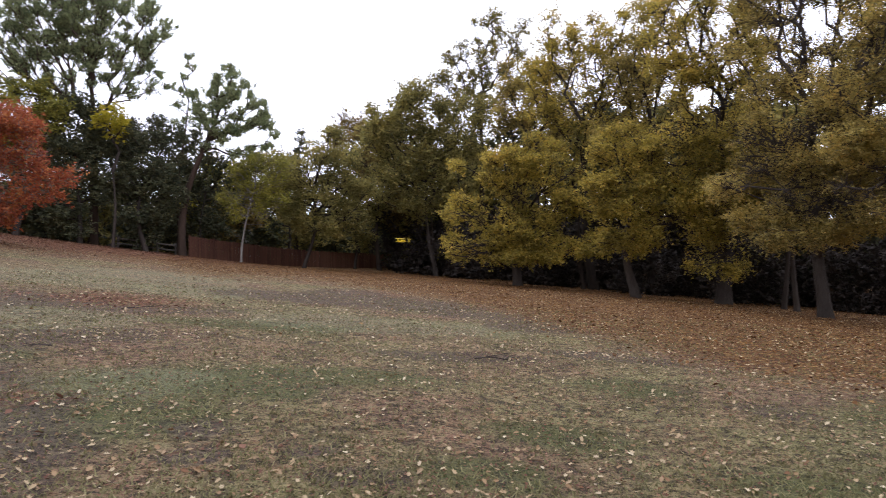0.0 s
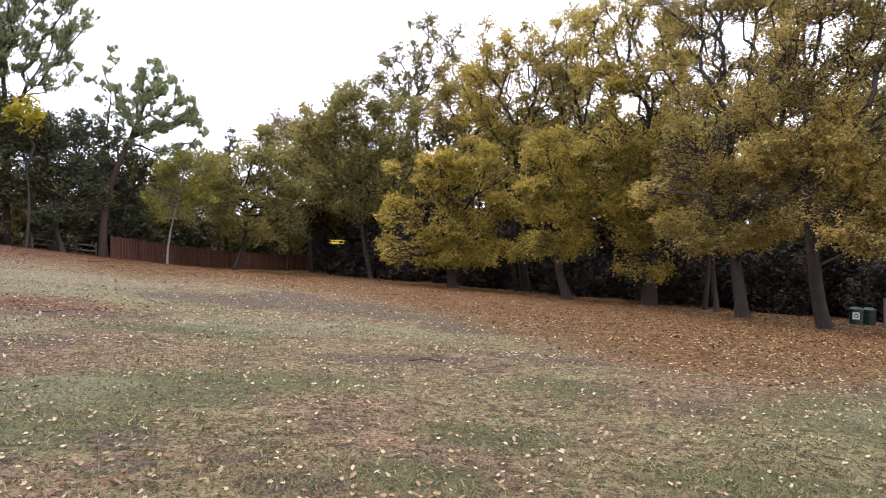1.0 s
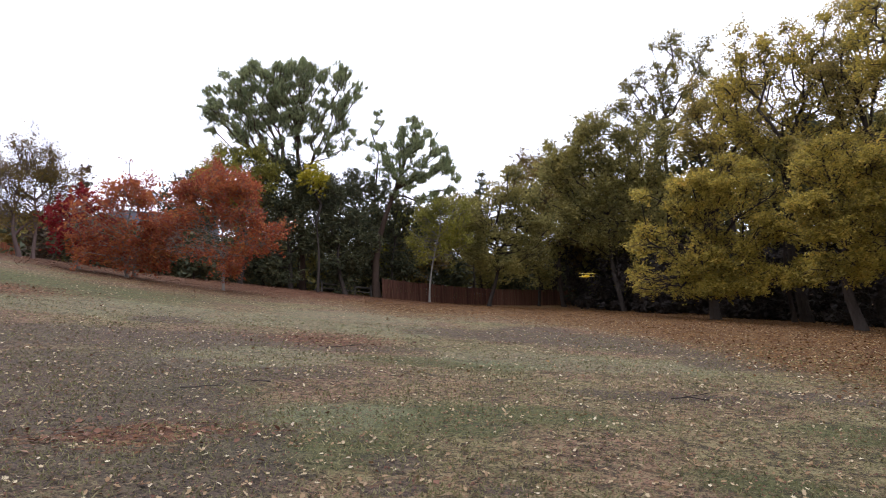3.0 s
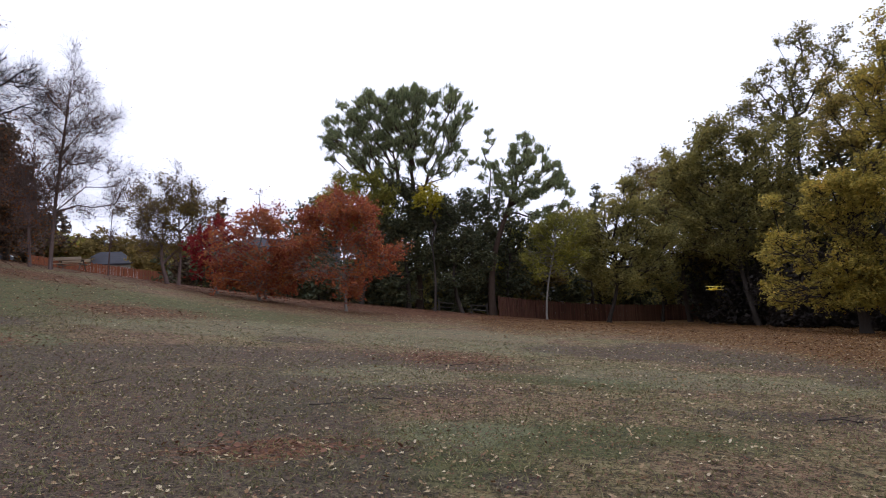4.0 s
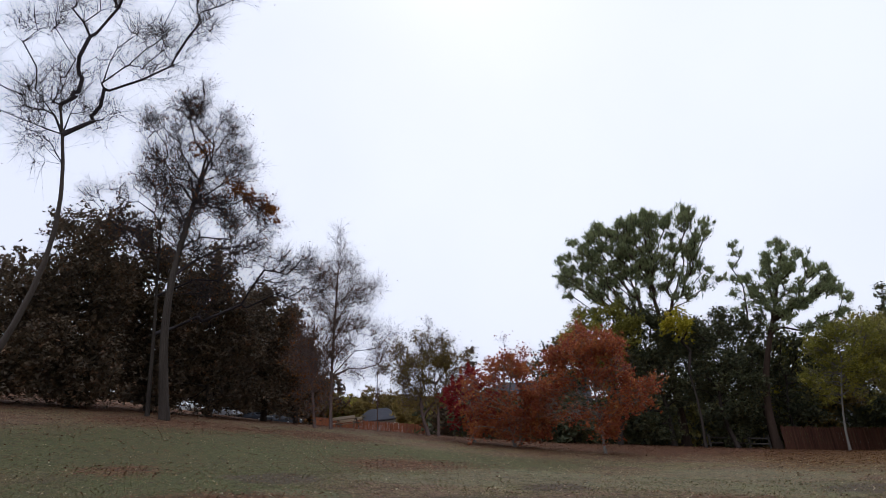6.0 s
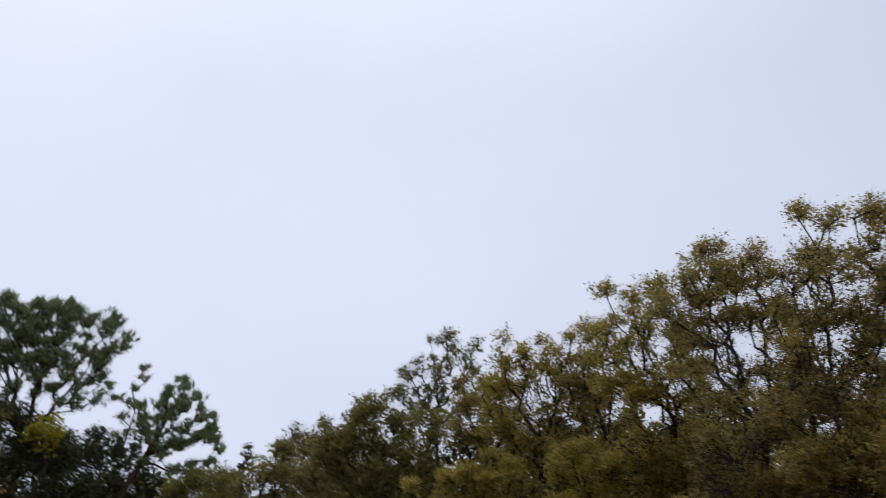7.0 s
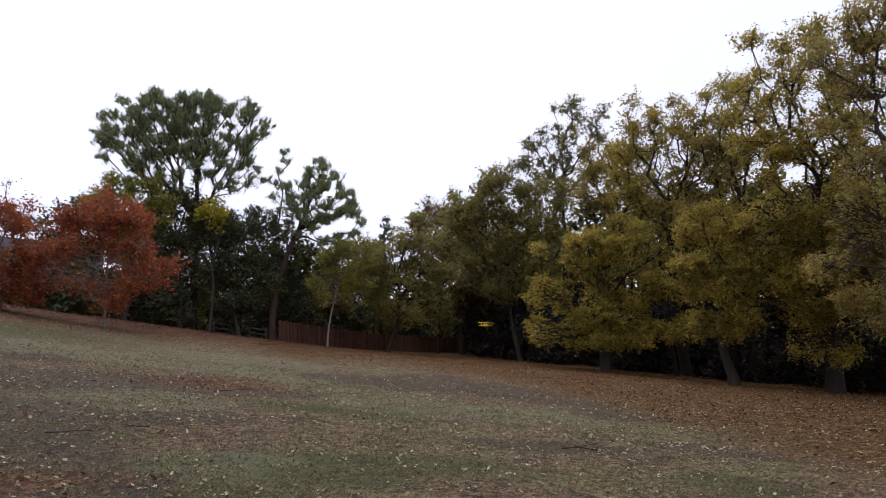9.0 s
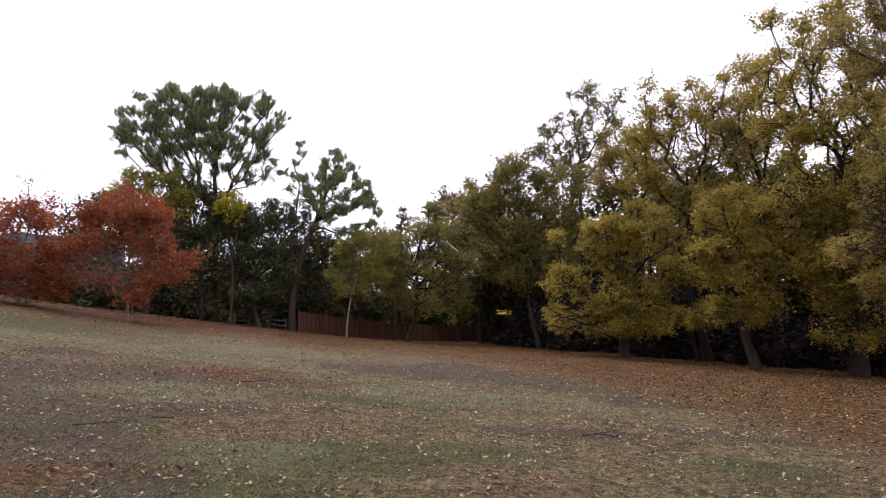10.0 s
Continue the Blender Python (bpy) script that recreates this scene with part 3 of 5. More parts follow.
def tree(name, label, az, dist, lobes, leaf, bark, stem, group="", seed=1, tips=0.9, cover=1.5, leaves=60, size=0.2, spread=0.55, twig=0.012,
         shell=0.15, category="tree", bare_twigs=0, lean=None, trunk_sides=12, twig_mat=None, flat=1.0, upright=0.4, wander=0.12, extra=None, reach=0.6, layers=(0.0,), lean_pow=1.2, thick=0.46, rise=0.0, slim=0.62, habit="spray", sprigs=0, gaps=1.0, twig_size=0.004, bough=1.0):
    """lobes: (turn, elevation, reach in degrees) of the crown's masses. tips per square metre of lobe, leaves per tip."""
    rng = np.random.default_rng(seed)
    bx, by = spot(az, dist)
    bz = ground_z(bx, by)
    base = np.array((bx, by, bz))
    pts, grain = [], []
    if leaves >= 14:
        cover, leaves = cover * 0.62, 20
        size = size * 1.22
    for la, le, lr, *thin in lobes:
        for deepness, back in enumerate(layers):
            coarse = 1.55 if deepness else 1.0
            dd = dist + back + rng.normal(0, 0.4)
            r = dist * radians(lr) * (1.28 if leaves >= 14 else 1.1)
            c = aim(la + rng.normal(0, 0.15) * lr, le + rng.normal(0, 0.1) * lr, dd)
            if leaves >= 14:
                n = max(6, int((thin[0] if thin else 1.0) * cover / len(layers) ** 0.7 * 3.1 * (r + spread) ** 2 / (0.25 * slim * size * size * coarse * coarse) / leaves))
            else:
                n = max(6, int(tips * r * r * 9))
            d = rng.normal(0, 1, (n, 3))
            d /= np.linalg.norm(d, axis=1, keepdims=True)
            rad = (shell + (1 - shell) * rng.random((n, 1))) * r * rng.uniform(0.85, 1.12, (n, 1))
            pts.append(c + d * rad * np.array((1, 1, flat)))
            grain.append(np.full(n, coarse))
    tipset = np.concatenate(pts)
    keep = (tipset[:, 2] > height(tipset[:, 0], tipset[:, 1]) + (0.12 if category == "shrub" else 0.6))
    tipset, grain = tipset[keep], np.concatenate(grain)[keep]
    centre = tipset.mean(0)
    low, high = tipset[:, 2].min(), tipset[:, 2].max()
    head = np.array((centre[0], centre[1], high - 0.12 * (high - bz)))
    if lean is not None:
        head[:2] = aim(lean, 0, dist)[:2]
    k = 10
    trunk = []
    side = rng.normal(0, 0.028, 2) * (high - bz)
    for i in range(k + 1):
        f = i / k * reach
        p = base + (head - base) * f
        p[:2] = base[:2] + (head[:2] - base[:2]) * f ** lean_pow + side * math.sin(f * 5)
        trunk.append(p)
    trunk[0] = trunk[0] - np.array((0, 0, 0.25))
    nodes, parent, ends_at = grow(tipset, trunk, rng, wander=wander, rise=rise)
    nt = len(trunk)
    load = np.zeros(len(nodes))
    kids = np.bincount(parent[1:], minlength=len(nodes))
    load[kids == 0] = 1
    for i in range(len(nodes) - 1, 0, -1):
        load[parent[i]] += load[i]
    rad = twig * np.maximum(load, 0.6) ** thick
    scale = stem / max(rad[1], 1e-6)
    grade = np.clip(rad / rad[1], 0, 1)
    rad = rad * (1 + (scale - 1) * grade ** 0.85)
    top = thing(name, label, category, bx, by, bz, 0, group)
    origin = base
    # the trunk, flared at the root
    tr = np.array(trunk)
    rr = np.minimum(np.maximum(rad[:nt], 0.01), stem)
    rr = np.minimum(np.maximum.accumulate(rr[::-1])[::-1], stem * np.linspace(1, 0.35, nt))
    fine_t = np.linspace(0, nt - 1, 3 * nt)
    tr2 = np.stack([np.interp(fine_t, np.arange(nt), tr[:, i]) for i in range(3)], 1)
    rr2 = np.interp(fine_t, np.arange(nt), rr)
    up = (tr2[:, 2] - bz)
    rr2 = rr2 * (1 + 0.25 * np.exp(-np.maximum(up, 0) / (stem * 1.4)))
    v, f = sweep(tr2, rr2, trunk_sides, rng)
    part("trunk", np_mesh("trunk", v - origin, f, bark, True), bark, top)
    idx = np.arange(nt, len(nodes))
    pa = parent[idx]
    v, f = tubes(nodes[pa], nodes[idx], np.minimum(rad[pa], rad[idx] * 1.6), rad[idx], 4 if leaves < 14 else 3)
    wood = part("branchwork", np_mesh("branchwork", v - origin, f, twig_mat or bark, True), bark, top)
    tagged(wood, kind="stuff")
    slivers = []
    if bare_twigs:
        ends = np.repeat(np.arange(nt, len(nodes)), bare_twigs)
        d = rng.normal(0, 1, (len(ends), 3)) + np.array((0, 0, 0.5))
        d += 0.8 * (nodes[ends] - nodes[parent[ends]]) / (np.linalg.norm(nodes[ends] - nodes[parent[ends]], axis=1, keepdims=True) + 1e-6)
        d /= np.linalg.norm(d, axis=1, keepdims=True)
        mid = nodes[ends] + d * rng.uniform(0.3, 0.8, (len(ends), 1)) * spread * 1.3
        slivers.append(spikes(nodes[ends], mid + 0.35 * (mid - nodes[ends]), twig * 1.1, rng))
        for k in range(3):
            stem_at = nodes[ends] + (mid - nodes[ends]) * rng.uniform(0.4, 1.1, (len(ends), 1))
            end = stem_at + (d + rng.normal(0, 0.5, d.shape)) * rng.uniform(0.25, 0.75, (len(ends), 1)) * spread * 1.2
            slivers.append(spikes(stem_at, end, twig * 0.75, rng))
    if sprigs:
        p = nodes[ends_at]
        way = sprig_way(p, nodes[parent[ends_at]], centre, rng, sprigs, habit).reshape(-1, 3)
        p = np.repeat(p, sprigs, 0)
        slivers.append(spikes(p, p + way * spread * rng.uniform(1.0, 2.3, (len(p), 1)), twig_size * 1.6, rng))
    if slivers:
        v = np.concatenate([q[0] for q in slivers])
        tagged(part("brushwood", np_mesh("brushwood", v - origin, np.arange(len(v)).reshape(-1, 3), twig_mat or bark), bark, top), kind="stuff")
    if leaves:
        # boughs: fuller and thinner places, flatter than they are wide
        p = nodes[ends_at]
        fat = 0.65 * lattice(p / (bough * np.array((1.7, 1.7, 0.8))) + seed, seed) + 0.35 * lattice(p / 0.7, seed + 7)
        count = leaves * np.clip(1 + gaps * (1 - 0.7 * np.clip((p[:, 2] - low) / (high - low + 0.1) * 1.5 - 0.25, 0, 1)) * 4.2 * (fat - 0.5), 0.04, 2.4) * rng.uniform(0.6, 1.4, len(p))
        count = np.maximum(1, count + rng.random(len(p))).astype(int) if leaves >= 14 else np.full(len(p), leaves)
        at = np.repeat(np.arange(len(p)), count)
        k = 5
        out = sprig_way(p, nodes[parent[ends_at]], centre, rng, k, habit)
        reach_out = spread * rng.uniform(*((0.9, 2.3) if habit == "spray" else (0.5, 1.5)), (len(p), k))
        which = rng.integers(0, k, len(at))
        f = rng.uniform(0.1, 1, (len(at), 1)) ** 0.75
        way = out[at, which]
        c = p[at] + way * reach_out[at, which][:, None] * f + rng.normal(0, spread * (0.16 if habit == "spray" else 0.22), (len(at), 3))
        each = np.repeat(grain, count)[:, None] * size
        v, f = leaf_cards(c, each, rng, upright, slim, way if habit == "needle" else None)
        tagged(part("crown", np_mesh("crown", v - origin, f, leaf), leaf, top), kind="stuff")
    if extra:
        c0 = np.concatenate([np.repeat(aim(la, le, dist)[None], 90, 0) + rng.normal(0, dist * radians(lr) * 0.5, (90, 3)) for la, le, lr in extra])
        gap = np.linalg.norm(c0[:, None] - nodes[None, nt:], axis=2)
        near = nodes[nt:][gap.argmin(1)]
        c = c0 + (near - c0) * rng.uniform(0.2, 0.8, (len(c0), 1))
        v, f = leaf_cards(np.repeat(c, 3, 0) + rng.normal(0, 0.12, (len(c) * 3, 3)), 0.17, rng, upright)
        part("orange_foliage", np_mesh("orange_foliage", v - origin, f, ORANGE), ORANGE, top, "last orange leaves")["kind"] = "stuff"
    return top


def mass(az, el, half_az, half_el, n, reach, seed=0, thin=1.0):
    """n lobes spread evenly over an oval part of a crown."""
    rng = np.random.default_rng(1000 + seed)
    out = []
    for i in range(n):
        q = math.sqrt((i + 0.5) / n)
        t = i * 2.39996 + seed
        out.append((az + half_az * q * math.cos(t) + rng.normal(0, 0.12) * half_az, el + half_el * q * math.sin(t) + rng.normal(0, 0.12) * half_el, reach * rng.uniform(0.6, 1.3), thin))
    return out


def rise_of(az, dist):
    """Elevation at which the ground shows at that turn and distance."""
    x, y = spot(az, dist)
    return math.degrees(math.atan2(ground_z(x, y) - EYE, dist))


OAK_LABEL = "tall oak with thinning olive and yellow autumn leaves"
# the pines beyond the lawn
tree("pine_tree", "tall broad pine with an open flat-topped crown", 27.3, 58,
     mass(26.4, 16.2, 4.0, 3.2, 46, 0.62, 1) + mass(30.8, 15.6, 4.0, 2.9, 44, 0.62, 3) + mass(28.2, 18.3, 4.6, 0.9, 18, 0.5, 5) + mass(25.0, 13.0, 3.2, 1.3, 12, 0.55, 2, 0.5) + mass(31, 12.4, 2.4, 1.6, 14, 0.5, 4, 0.6)
     + [(27.7, 19.2, 0.35), (30.5, 18.4, 0.4), (33.6, 17.0, 0.5), (34.6, 15, 0.5), (34.4, 13.6, 0.4), (23.2, 18.4, 0.45), (22.2, 16.6, 0.4)],
     PINE, PINE_BARK, 0.36, "pines", 11, slim=0.3, cover=0.74, leaves=50, size=0.15, spread=0.34, twig=0.011, shell=0.2, lean=27.2, reach=0.62, layers=(-1.8, 1.2), wander=0.09, flat=0.8, rise=0.9,
     habit="needle", sprigs=2, gaps=0.45, twig_size=0.012)
tree("pine_tree", "slender pine with a narrow open crown", 20.9, 60,
     [(20.3, 15.2, 0.35), (20.1, 14.4, 0.4), (20.6, 13.7, 0.45), (20.9, 12.6, 0.5), (20.3, 12.4, 0.4), (21.2, 11.4, 0.5), (20.6, 10.4, 0.5), (21.3, 9.8, 0.5)], PINE, PINE_BARK, 0.14, "pines", 12, slim=0.3, cover=0.55, leaves=50, size=0.17,
     spread=0.32, shell=0.2, reach=0.9, flat=0.8, habit="needle", sprigs=2, gaps=0.6, twig_size=0.012)
tree("pine_tree", "leaning pine with a dark trunk and layered boughs", 20.9, 57,
     [(17.5, 14.6, 0.5), (17.0, 14.0, 0.5), (18.0, 13.8, 0.4)] + mass(17.0, 11.2, 2.9, 2.6, 34, 0.55, 3) + [(14.0, 10.2, 0.45), (13.6, 9.4, 0.4), (14.6, 11.2, 0.45), (14.2, 8.4, 0.5), (19.0, 8.4, 0.6), (16.6, 7.8, 0.6), (15.4, 7.6, 0.5)],
     PINE, PINE_BARK, 0.34, "pines", 13, slim=0.3, cover=0.75, leaves=50, size=0.17, spread=0.34, twig=0.012, shell=0.2, lean=17.9, lean_pow=1.25, flat=0.7, reach=0.85, layers=(-1.2, 1.2), rise=0.2,
     habit="needle", sprigs=2, gaps=0.6, twig_size=0.012)
# understorey round the pines
tree("evergreen_tree", "dark evergreen tree below the pines", 28.3, 56, mass(29.2, 6.6, 2.8, 4.8, 30, 1.0, 4), DARK, DARK_BARK, 0.2, "understorey", 21, gaps=0.35, cover=1.35, size=0.15, spread=0.36)
tree("evergreen_tree", "dark evergreen tree below the pines", 23.6, 56, mass(23.6, 5.8, 2.6, 4.6, 28, 0.95, 5), DARK, DARK_BARK, 0.2, "understorey", 22, gaps=0.35, cover=1.35, size=0.15, spread=0.36)
tree("olive_tree", "yellow-green tree beside the tall pine", 32.4, 55, mass(32.4, 9.4, 3.0, 3.0, 24, 0.9, 6), YELLOW_GREEN, DARK_BARK, 0.2, "understorey", 23, cover=1.1, size=0.14, spread=0.36)
tree("yellow_tree", "bright yellow tree behind the pines", 26.0, 53.8, [(25.9, 10.8, 0.5), (26.4, 10.0, 0.6), (25.3, 9.8, 0.6), (25.8, 9.2, 0.6)], YELLOW, DARK_BARK, 0.12, "", 24, cover=1.4, size=0.15, spread=0.34, gaps=0.3)
tree("yellow_tree", "small yellow-leaved tree beside the leaning pine", 20.6, 62, [(20.4, 3.4, 0.6), (20.7, 2.2, 0.6)], YELLOW, DARK_BARK, 0.08, "", 25, cover=0.8, size=0.18, spread=0.34)
for i, (az, d, el, r, mat) in enumerate([(36, 52, 2.6, 1.2, DARK), (38.6, 53, 2.8, 1.2, DARK), (41.5, 54, 3.0, 1.2, DARK), (44.3, 56, 3.6, 1.2, DARK), (33.4, 58, 2.7, 1.2, DARK),
                                         (30.4, 58, 2.6, 1.1, DARK), (26.6, 59, 2.4, 1.1, OAK_GREEN), (24.4, 58, 2.0, 1.0, DARK), (46.6, 60, 4.4, 1.1, RUST)]):
    tree("shrub", "dark evergreen shrub at the edge of the lawn", az, d, mass(az, rise_of(az, d) + 1.5, 1.5, 1.3, 7, r * 0.75, i), mat, DARK_BARK, 0.07,
         "shrubs", 40 + i, cover=1.3, size=0.3, spread=0.4, category="shrub", trunk_sides=5)
for i in range(42):
    az = -9 + (i % 21) * 2.7 + (1.3 if i >= 21 else 0)
    d = (67 if az > 19 else 86) + 3 * math.sin(i * 1.7) + (7 if i >= 21 else 0)
    g = rise_of(az, d)
    if az > 47.5 or az < -1:
        continue
    tree("shrub", "dark hedge shrub at the edge of the park", az, d, mass(az, g + (1.3 if i < 21 else 2.2), 2.0, 1.5, 8, 0.9, 400 + i) + mass(az, g + 0.5, 2.2, 0.5, 4, 0.8, 430 + i), DARK if i % 4 else OAK_GREEN, DARK_BARK, 0.06, "hedge", 400 + i,
         cover=1.0, size=0.34 if i < 21 else 0.5, spread=0.5, category="shrub", trunk_sides=5)
# red maples
tree("maple_tree", "red and orange maple with a pale slender trunk", 33.7, 38, mass(33.6, 6.0, 4.0, 3.6, 46, 0.7, 7) + mass(33.6, 9.4, 2.0, 1.2, 8, 0.5, 71) + [(36.9, 4.2, 0.7), (30.0, 4.2, 0.6), (33.2, 2.8, 0.5)],
     RED, PALE_BARK, 0.085, "maples", 51, cover=0.66, size=0.105, spread=0.36, twig=0.007, reach=0.8, layers=(-0.8, 0.8), gaps=1.3, sprigs=3)
tree("maple_tree", "red maple with bare twigs at its top", 40.9, 39.5, mass(41.0, 5.6, 3.6, 3.0, 36, 0.7, 8) + mass(40.6, 8.6, 1.6, 1.0, 5, 0.5, 81, 0.5),
     RED, PALE_BARK, 0.085, "maples", 52, cover=0.66, size=0.105, spread=0.36, twig=0.007, reach=0.8, layers=(-0.8, 0.8), gaps=1.3, sprigs=3)
tree("maple_tree", "bare maple top with a few red leaves", 40.4, 42.5, [(40.8, 10.6, 0.5), (40.6, 9.4, 0.7), (39.6, 8.6, 0.8), (38.6, 8.0, 0.9), (39, 6.4, 1.1), (37.8, 6, 1.0)], RED, PALE_BARK, 0.09, "maples", 53, tips=5, leaves=4,
     size=0.13, spread=0.3, twig=0.009, bare_twigs=2, reach=0.85)
tree("maple_tree", "deep crimson maple with a full crown", 44.2, 42, mass(44.2, 5.8, 1.8, 2.6, 14, 0.85, 9), CRIMSON, PALE_BARK, 0.09, "maples", 54, cover=1.2, size=0.13, spread=0.25, twig=0.007, reach=0.8)
tree("conifer", "dark pointed conifer behind the maples", 43.9, 60, [(43.9, 10, 0.25), (43.9, 9, 0.5), (43.8, 8, 0.75), (43.8, 6.8, 0.95), (43.8, 5.6, 1.1), (43.7, 4.4, 1.2)], RUST, DARK_BARK, 0.16, "", 55,
     cover=1.3, size=0.2, spread=0.3, reach=0.95)
# the sparse trees towards the car park
tree("sparse_tree", "half-bare tree with twin pale trunks and thin tan leaves", 48.1, 50, mass(47.9, 9.2, 3.4, 2.7, 24, 0.75, 10),
     OAK_BROWN, BARE_BARK, 0.14, "", 61, cover=0.42, size=0.095, spread=0.5, twig=0.008, bare_twigs=4, twig_mat=BARE_BARK, reach=0.5, rise=0.4)
tree("sparse_tree", "slender half-bare tree with twin pale trunks", 47.3, 50.6, mass(47.2, 9.2, 2.6, 2.6, 12, 0.8, 11) + [(47.2, 12.6, 0.6), (46.2, 11.6, 0.6)], OAK_BROWN, BARE_BARK, 0.12, "", 62, thick=0.38, rise=0.6, tips=4.0, leaves=5, size=0.12, spread=0.45, bare_twigs=4,
     twig=0.008, twig_mat=BARE_BARK, reach=0.6)
tree("bare_sapling", "slender bare sapling on the bank", 52.4, 51, [(51.8, 10.4, 0.4), (51.9, 9, 0.6), (52.1, 7.4, 0.8)], OAK_BROWN, BARE_BARK, 0.05, "", 63, thick=0.33, rise=0.6, tips=5.0, leaves=2, size=0.12, spread=0.4, bare_twigs=4, twig=0.008, twig_mat=BARE_BARK, reach=0.9)
tree("bare_tree", "tall bare tree with a few rusty leaves beside the bench", 56.3, 45,
     [(54.7, 21.6, 0.5), (54.6, 20.4, 0.8), (54.8, 19, 1.1)] + mass(54.8, 16.0, 2.6, 3.0, 26, 0.9, 12) + mass(54.4, 11.4, 4.2, 2.6, 24, 0.9, 13),
     ORANGE, BARE_BARK, 0.12, "", 64, thick=0.4, rise=1.1, tips=5.5, leaves=1, size=0.09, spread=0.85, twig=0.006, bare_twigs=4, twig_mat=BARE_BARK, reach=0.95, lean=54.8, wander=0.06)
tree("bare_tree", "slim bare tree with rusty lower leaves", 57.6, 45.5, mass(57.6, 12.0, 1.8, 4.2, 22, 0.9, 14) + mass(57.2, 8.0, 1.6, 1.8, 9, 0.8, 140),
     ORANGE, BARE_BARK, 0.1, "", 65, thick=0.4, rise=1.2, tips=5.0, leaves=4, size=0.1, spread=0.6, twig=0.006, bare_twigs=4, twig_mat=BARE_BARK, reach=0.9, wander=0.07)
tree("bare_oak", "large bare oak with a last cluster of orange leaves", 69.3, 39,
     [(66.8, 33.4, 0.8), (66.9, 31.6, 1.1)] + mass(67.6, 27.6, 4.4, 4.6, 38, 1.1, 15) + mass(66.2, 21.8, 5.2, 2.4, 22, 1.0, 16) + [(64.0, 25.4, 0.7), (63.0, 24.8, 0.8), (62.0, 24.2, 0.8), (61.0, 23.6, 0.6)],
     ORANGE, BARK, 0.25, "", 66, thick=0.44, rise=0.6, tips=4.6, leaves=2, size=0.1, spread=0.85, twig=0.0085, bare_twigs=5, twig_mat=NIGHT_BARK, reach=0.85, lean=67.0, lean_pow=1.0, wander=0.1,
     extra=((64.0, 25.4, 0.9), (63.0, 24.8, 1.2), (62.0, 24.2, 1.2), (61.0, 23.5, 0.9), (60.4, 23.4, 0.6), (66.9, 28.6, 0.6)))
tree("bare_tree", "bare tree with a long drooping bough against the evergreens", 70.6, 42, mass(61.2, 19.0, 4.0, 0.8, 14, 0.8, 141) + mass(58.6, 17.4, 2.4, 2.0, 16, 0.8, 142) + mass(65, 17.0, 3.0, 2.4, 10, 0.9, 143) + mass(71.5, 23, 3.4, 3.6, 16, 1.0, 17),
     ORANGE, BARK, 0.13, "", 69, thick=0.42, rise=0.1, tips=4.4, leaves=2, size=0.09, spread=0.75, twig=0.008, bare_twigs=4, twig_mat=NIGHT_BARK, reach=0.85, lean=70.0, wander=0.2)
tree("bare_tree", "bare spreading tree with long drooping twigs", 84, 27,
     mass(73.6, 38.6, 8, 6, 44, 1.3, 18) + [(66.4, 41, 1.2), (64.8, 40.8, 1.1), (63.2, 41.6, 1.0), (61.4, 42.2, 0.9), (68, 42.5, 1.4)] + mass(80, 30, 5, 3, 10, 1.6, 19),
     ORANGE, DARK_BARK, 0.13, "", 68, thick=0.46, rise=0.2, tips=3.8, leaves=1, size=0.06, spread=0.9, twig=0.007, bare_twigs=5, twig_mat=NIGHT_BARK, reach=0.6, wander=0.14)
for i, (az, d, lobes) in enumerate([
        (76, 46, mass(76, 14.6, 3.6, 7.0, 26, 1.7, 20)),
        (70.6, 50, mass(70.8, 13.6, 3.6, 6.2, 28, 1.5, 21)),
        (66, 50, mass(66, 13.0, 3.4, 5.8, 28, 1.4, 22)),
        (61.8, 54, mass(62.0, 11.6, 2.8, 5.0, 24, 1.2, 23)),
        (59, 57, mass(59.2, 9.6, 2.0, 3.6, 16, 1.1, 230)),
        (82, 44, mass(82, 13, 4, 5, 12, 1.8, 24))]):
    tree("evergreen_oak", "dark brownish evergreen oak beside the car park", az, d, lobes, RUST, DARK_BARK, 0.24, "evergreen oaks", 70 + i, cover=1.25, size=0.17, spread=0.5, layers=(-1, 2), gaps=0.6)
for i, (az, d, el) in enumerate([(54.4, 92, 6.0), (55.6, 94, 6.2), (56.8, 92, 6.6), (48.4, 84, 4.6), (49.6, 88, 5.4), (52.9, 104, 6.3), (51.4, 106, 6.2), (50.2, 106, 6.0), (53.8, 104, 6.2)]):
    tree("shrub", "yellow-green shrub beside the orange fence" if i == 1 else "brown shrub beside the orange fence", az, d, mass(az, el, 0.9, 0.9, 7, 0.7, 550 + i), YELLOW_GREEN if i == 1 else OAK_BROWN, DARK_BARK, 0.06, "fence shrubs", 550 + i, cover=1.2, size=0.3, spread=0.4, category="shrub", trunk_sides=5)
for i in range(18):
    az = 57.5 + (i % 9) * 2.7 + (1.35 if i >= 9 else 0)
    d = (92 if i < 9 else 98) + 3 * math.sin(i * 2.3)
    tree("shrub", "dark shrub behind the car park", az, d, mass(az, rise_of(az, d) + 2.6, 2.2, 2.6, 12, 1.1, 500 + i) + mass(az, rise_of(az, d) + 0.6, 2.0, 0.6, 4, 0.9, 520 + i), RUST, DARK_BARK, 0.08, "car park shrubs", 500 + i, cover=1.0, size=0.5, spread=0.5, category="shrub", trunk_sides=5)
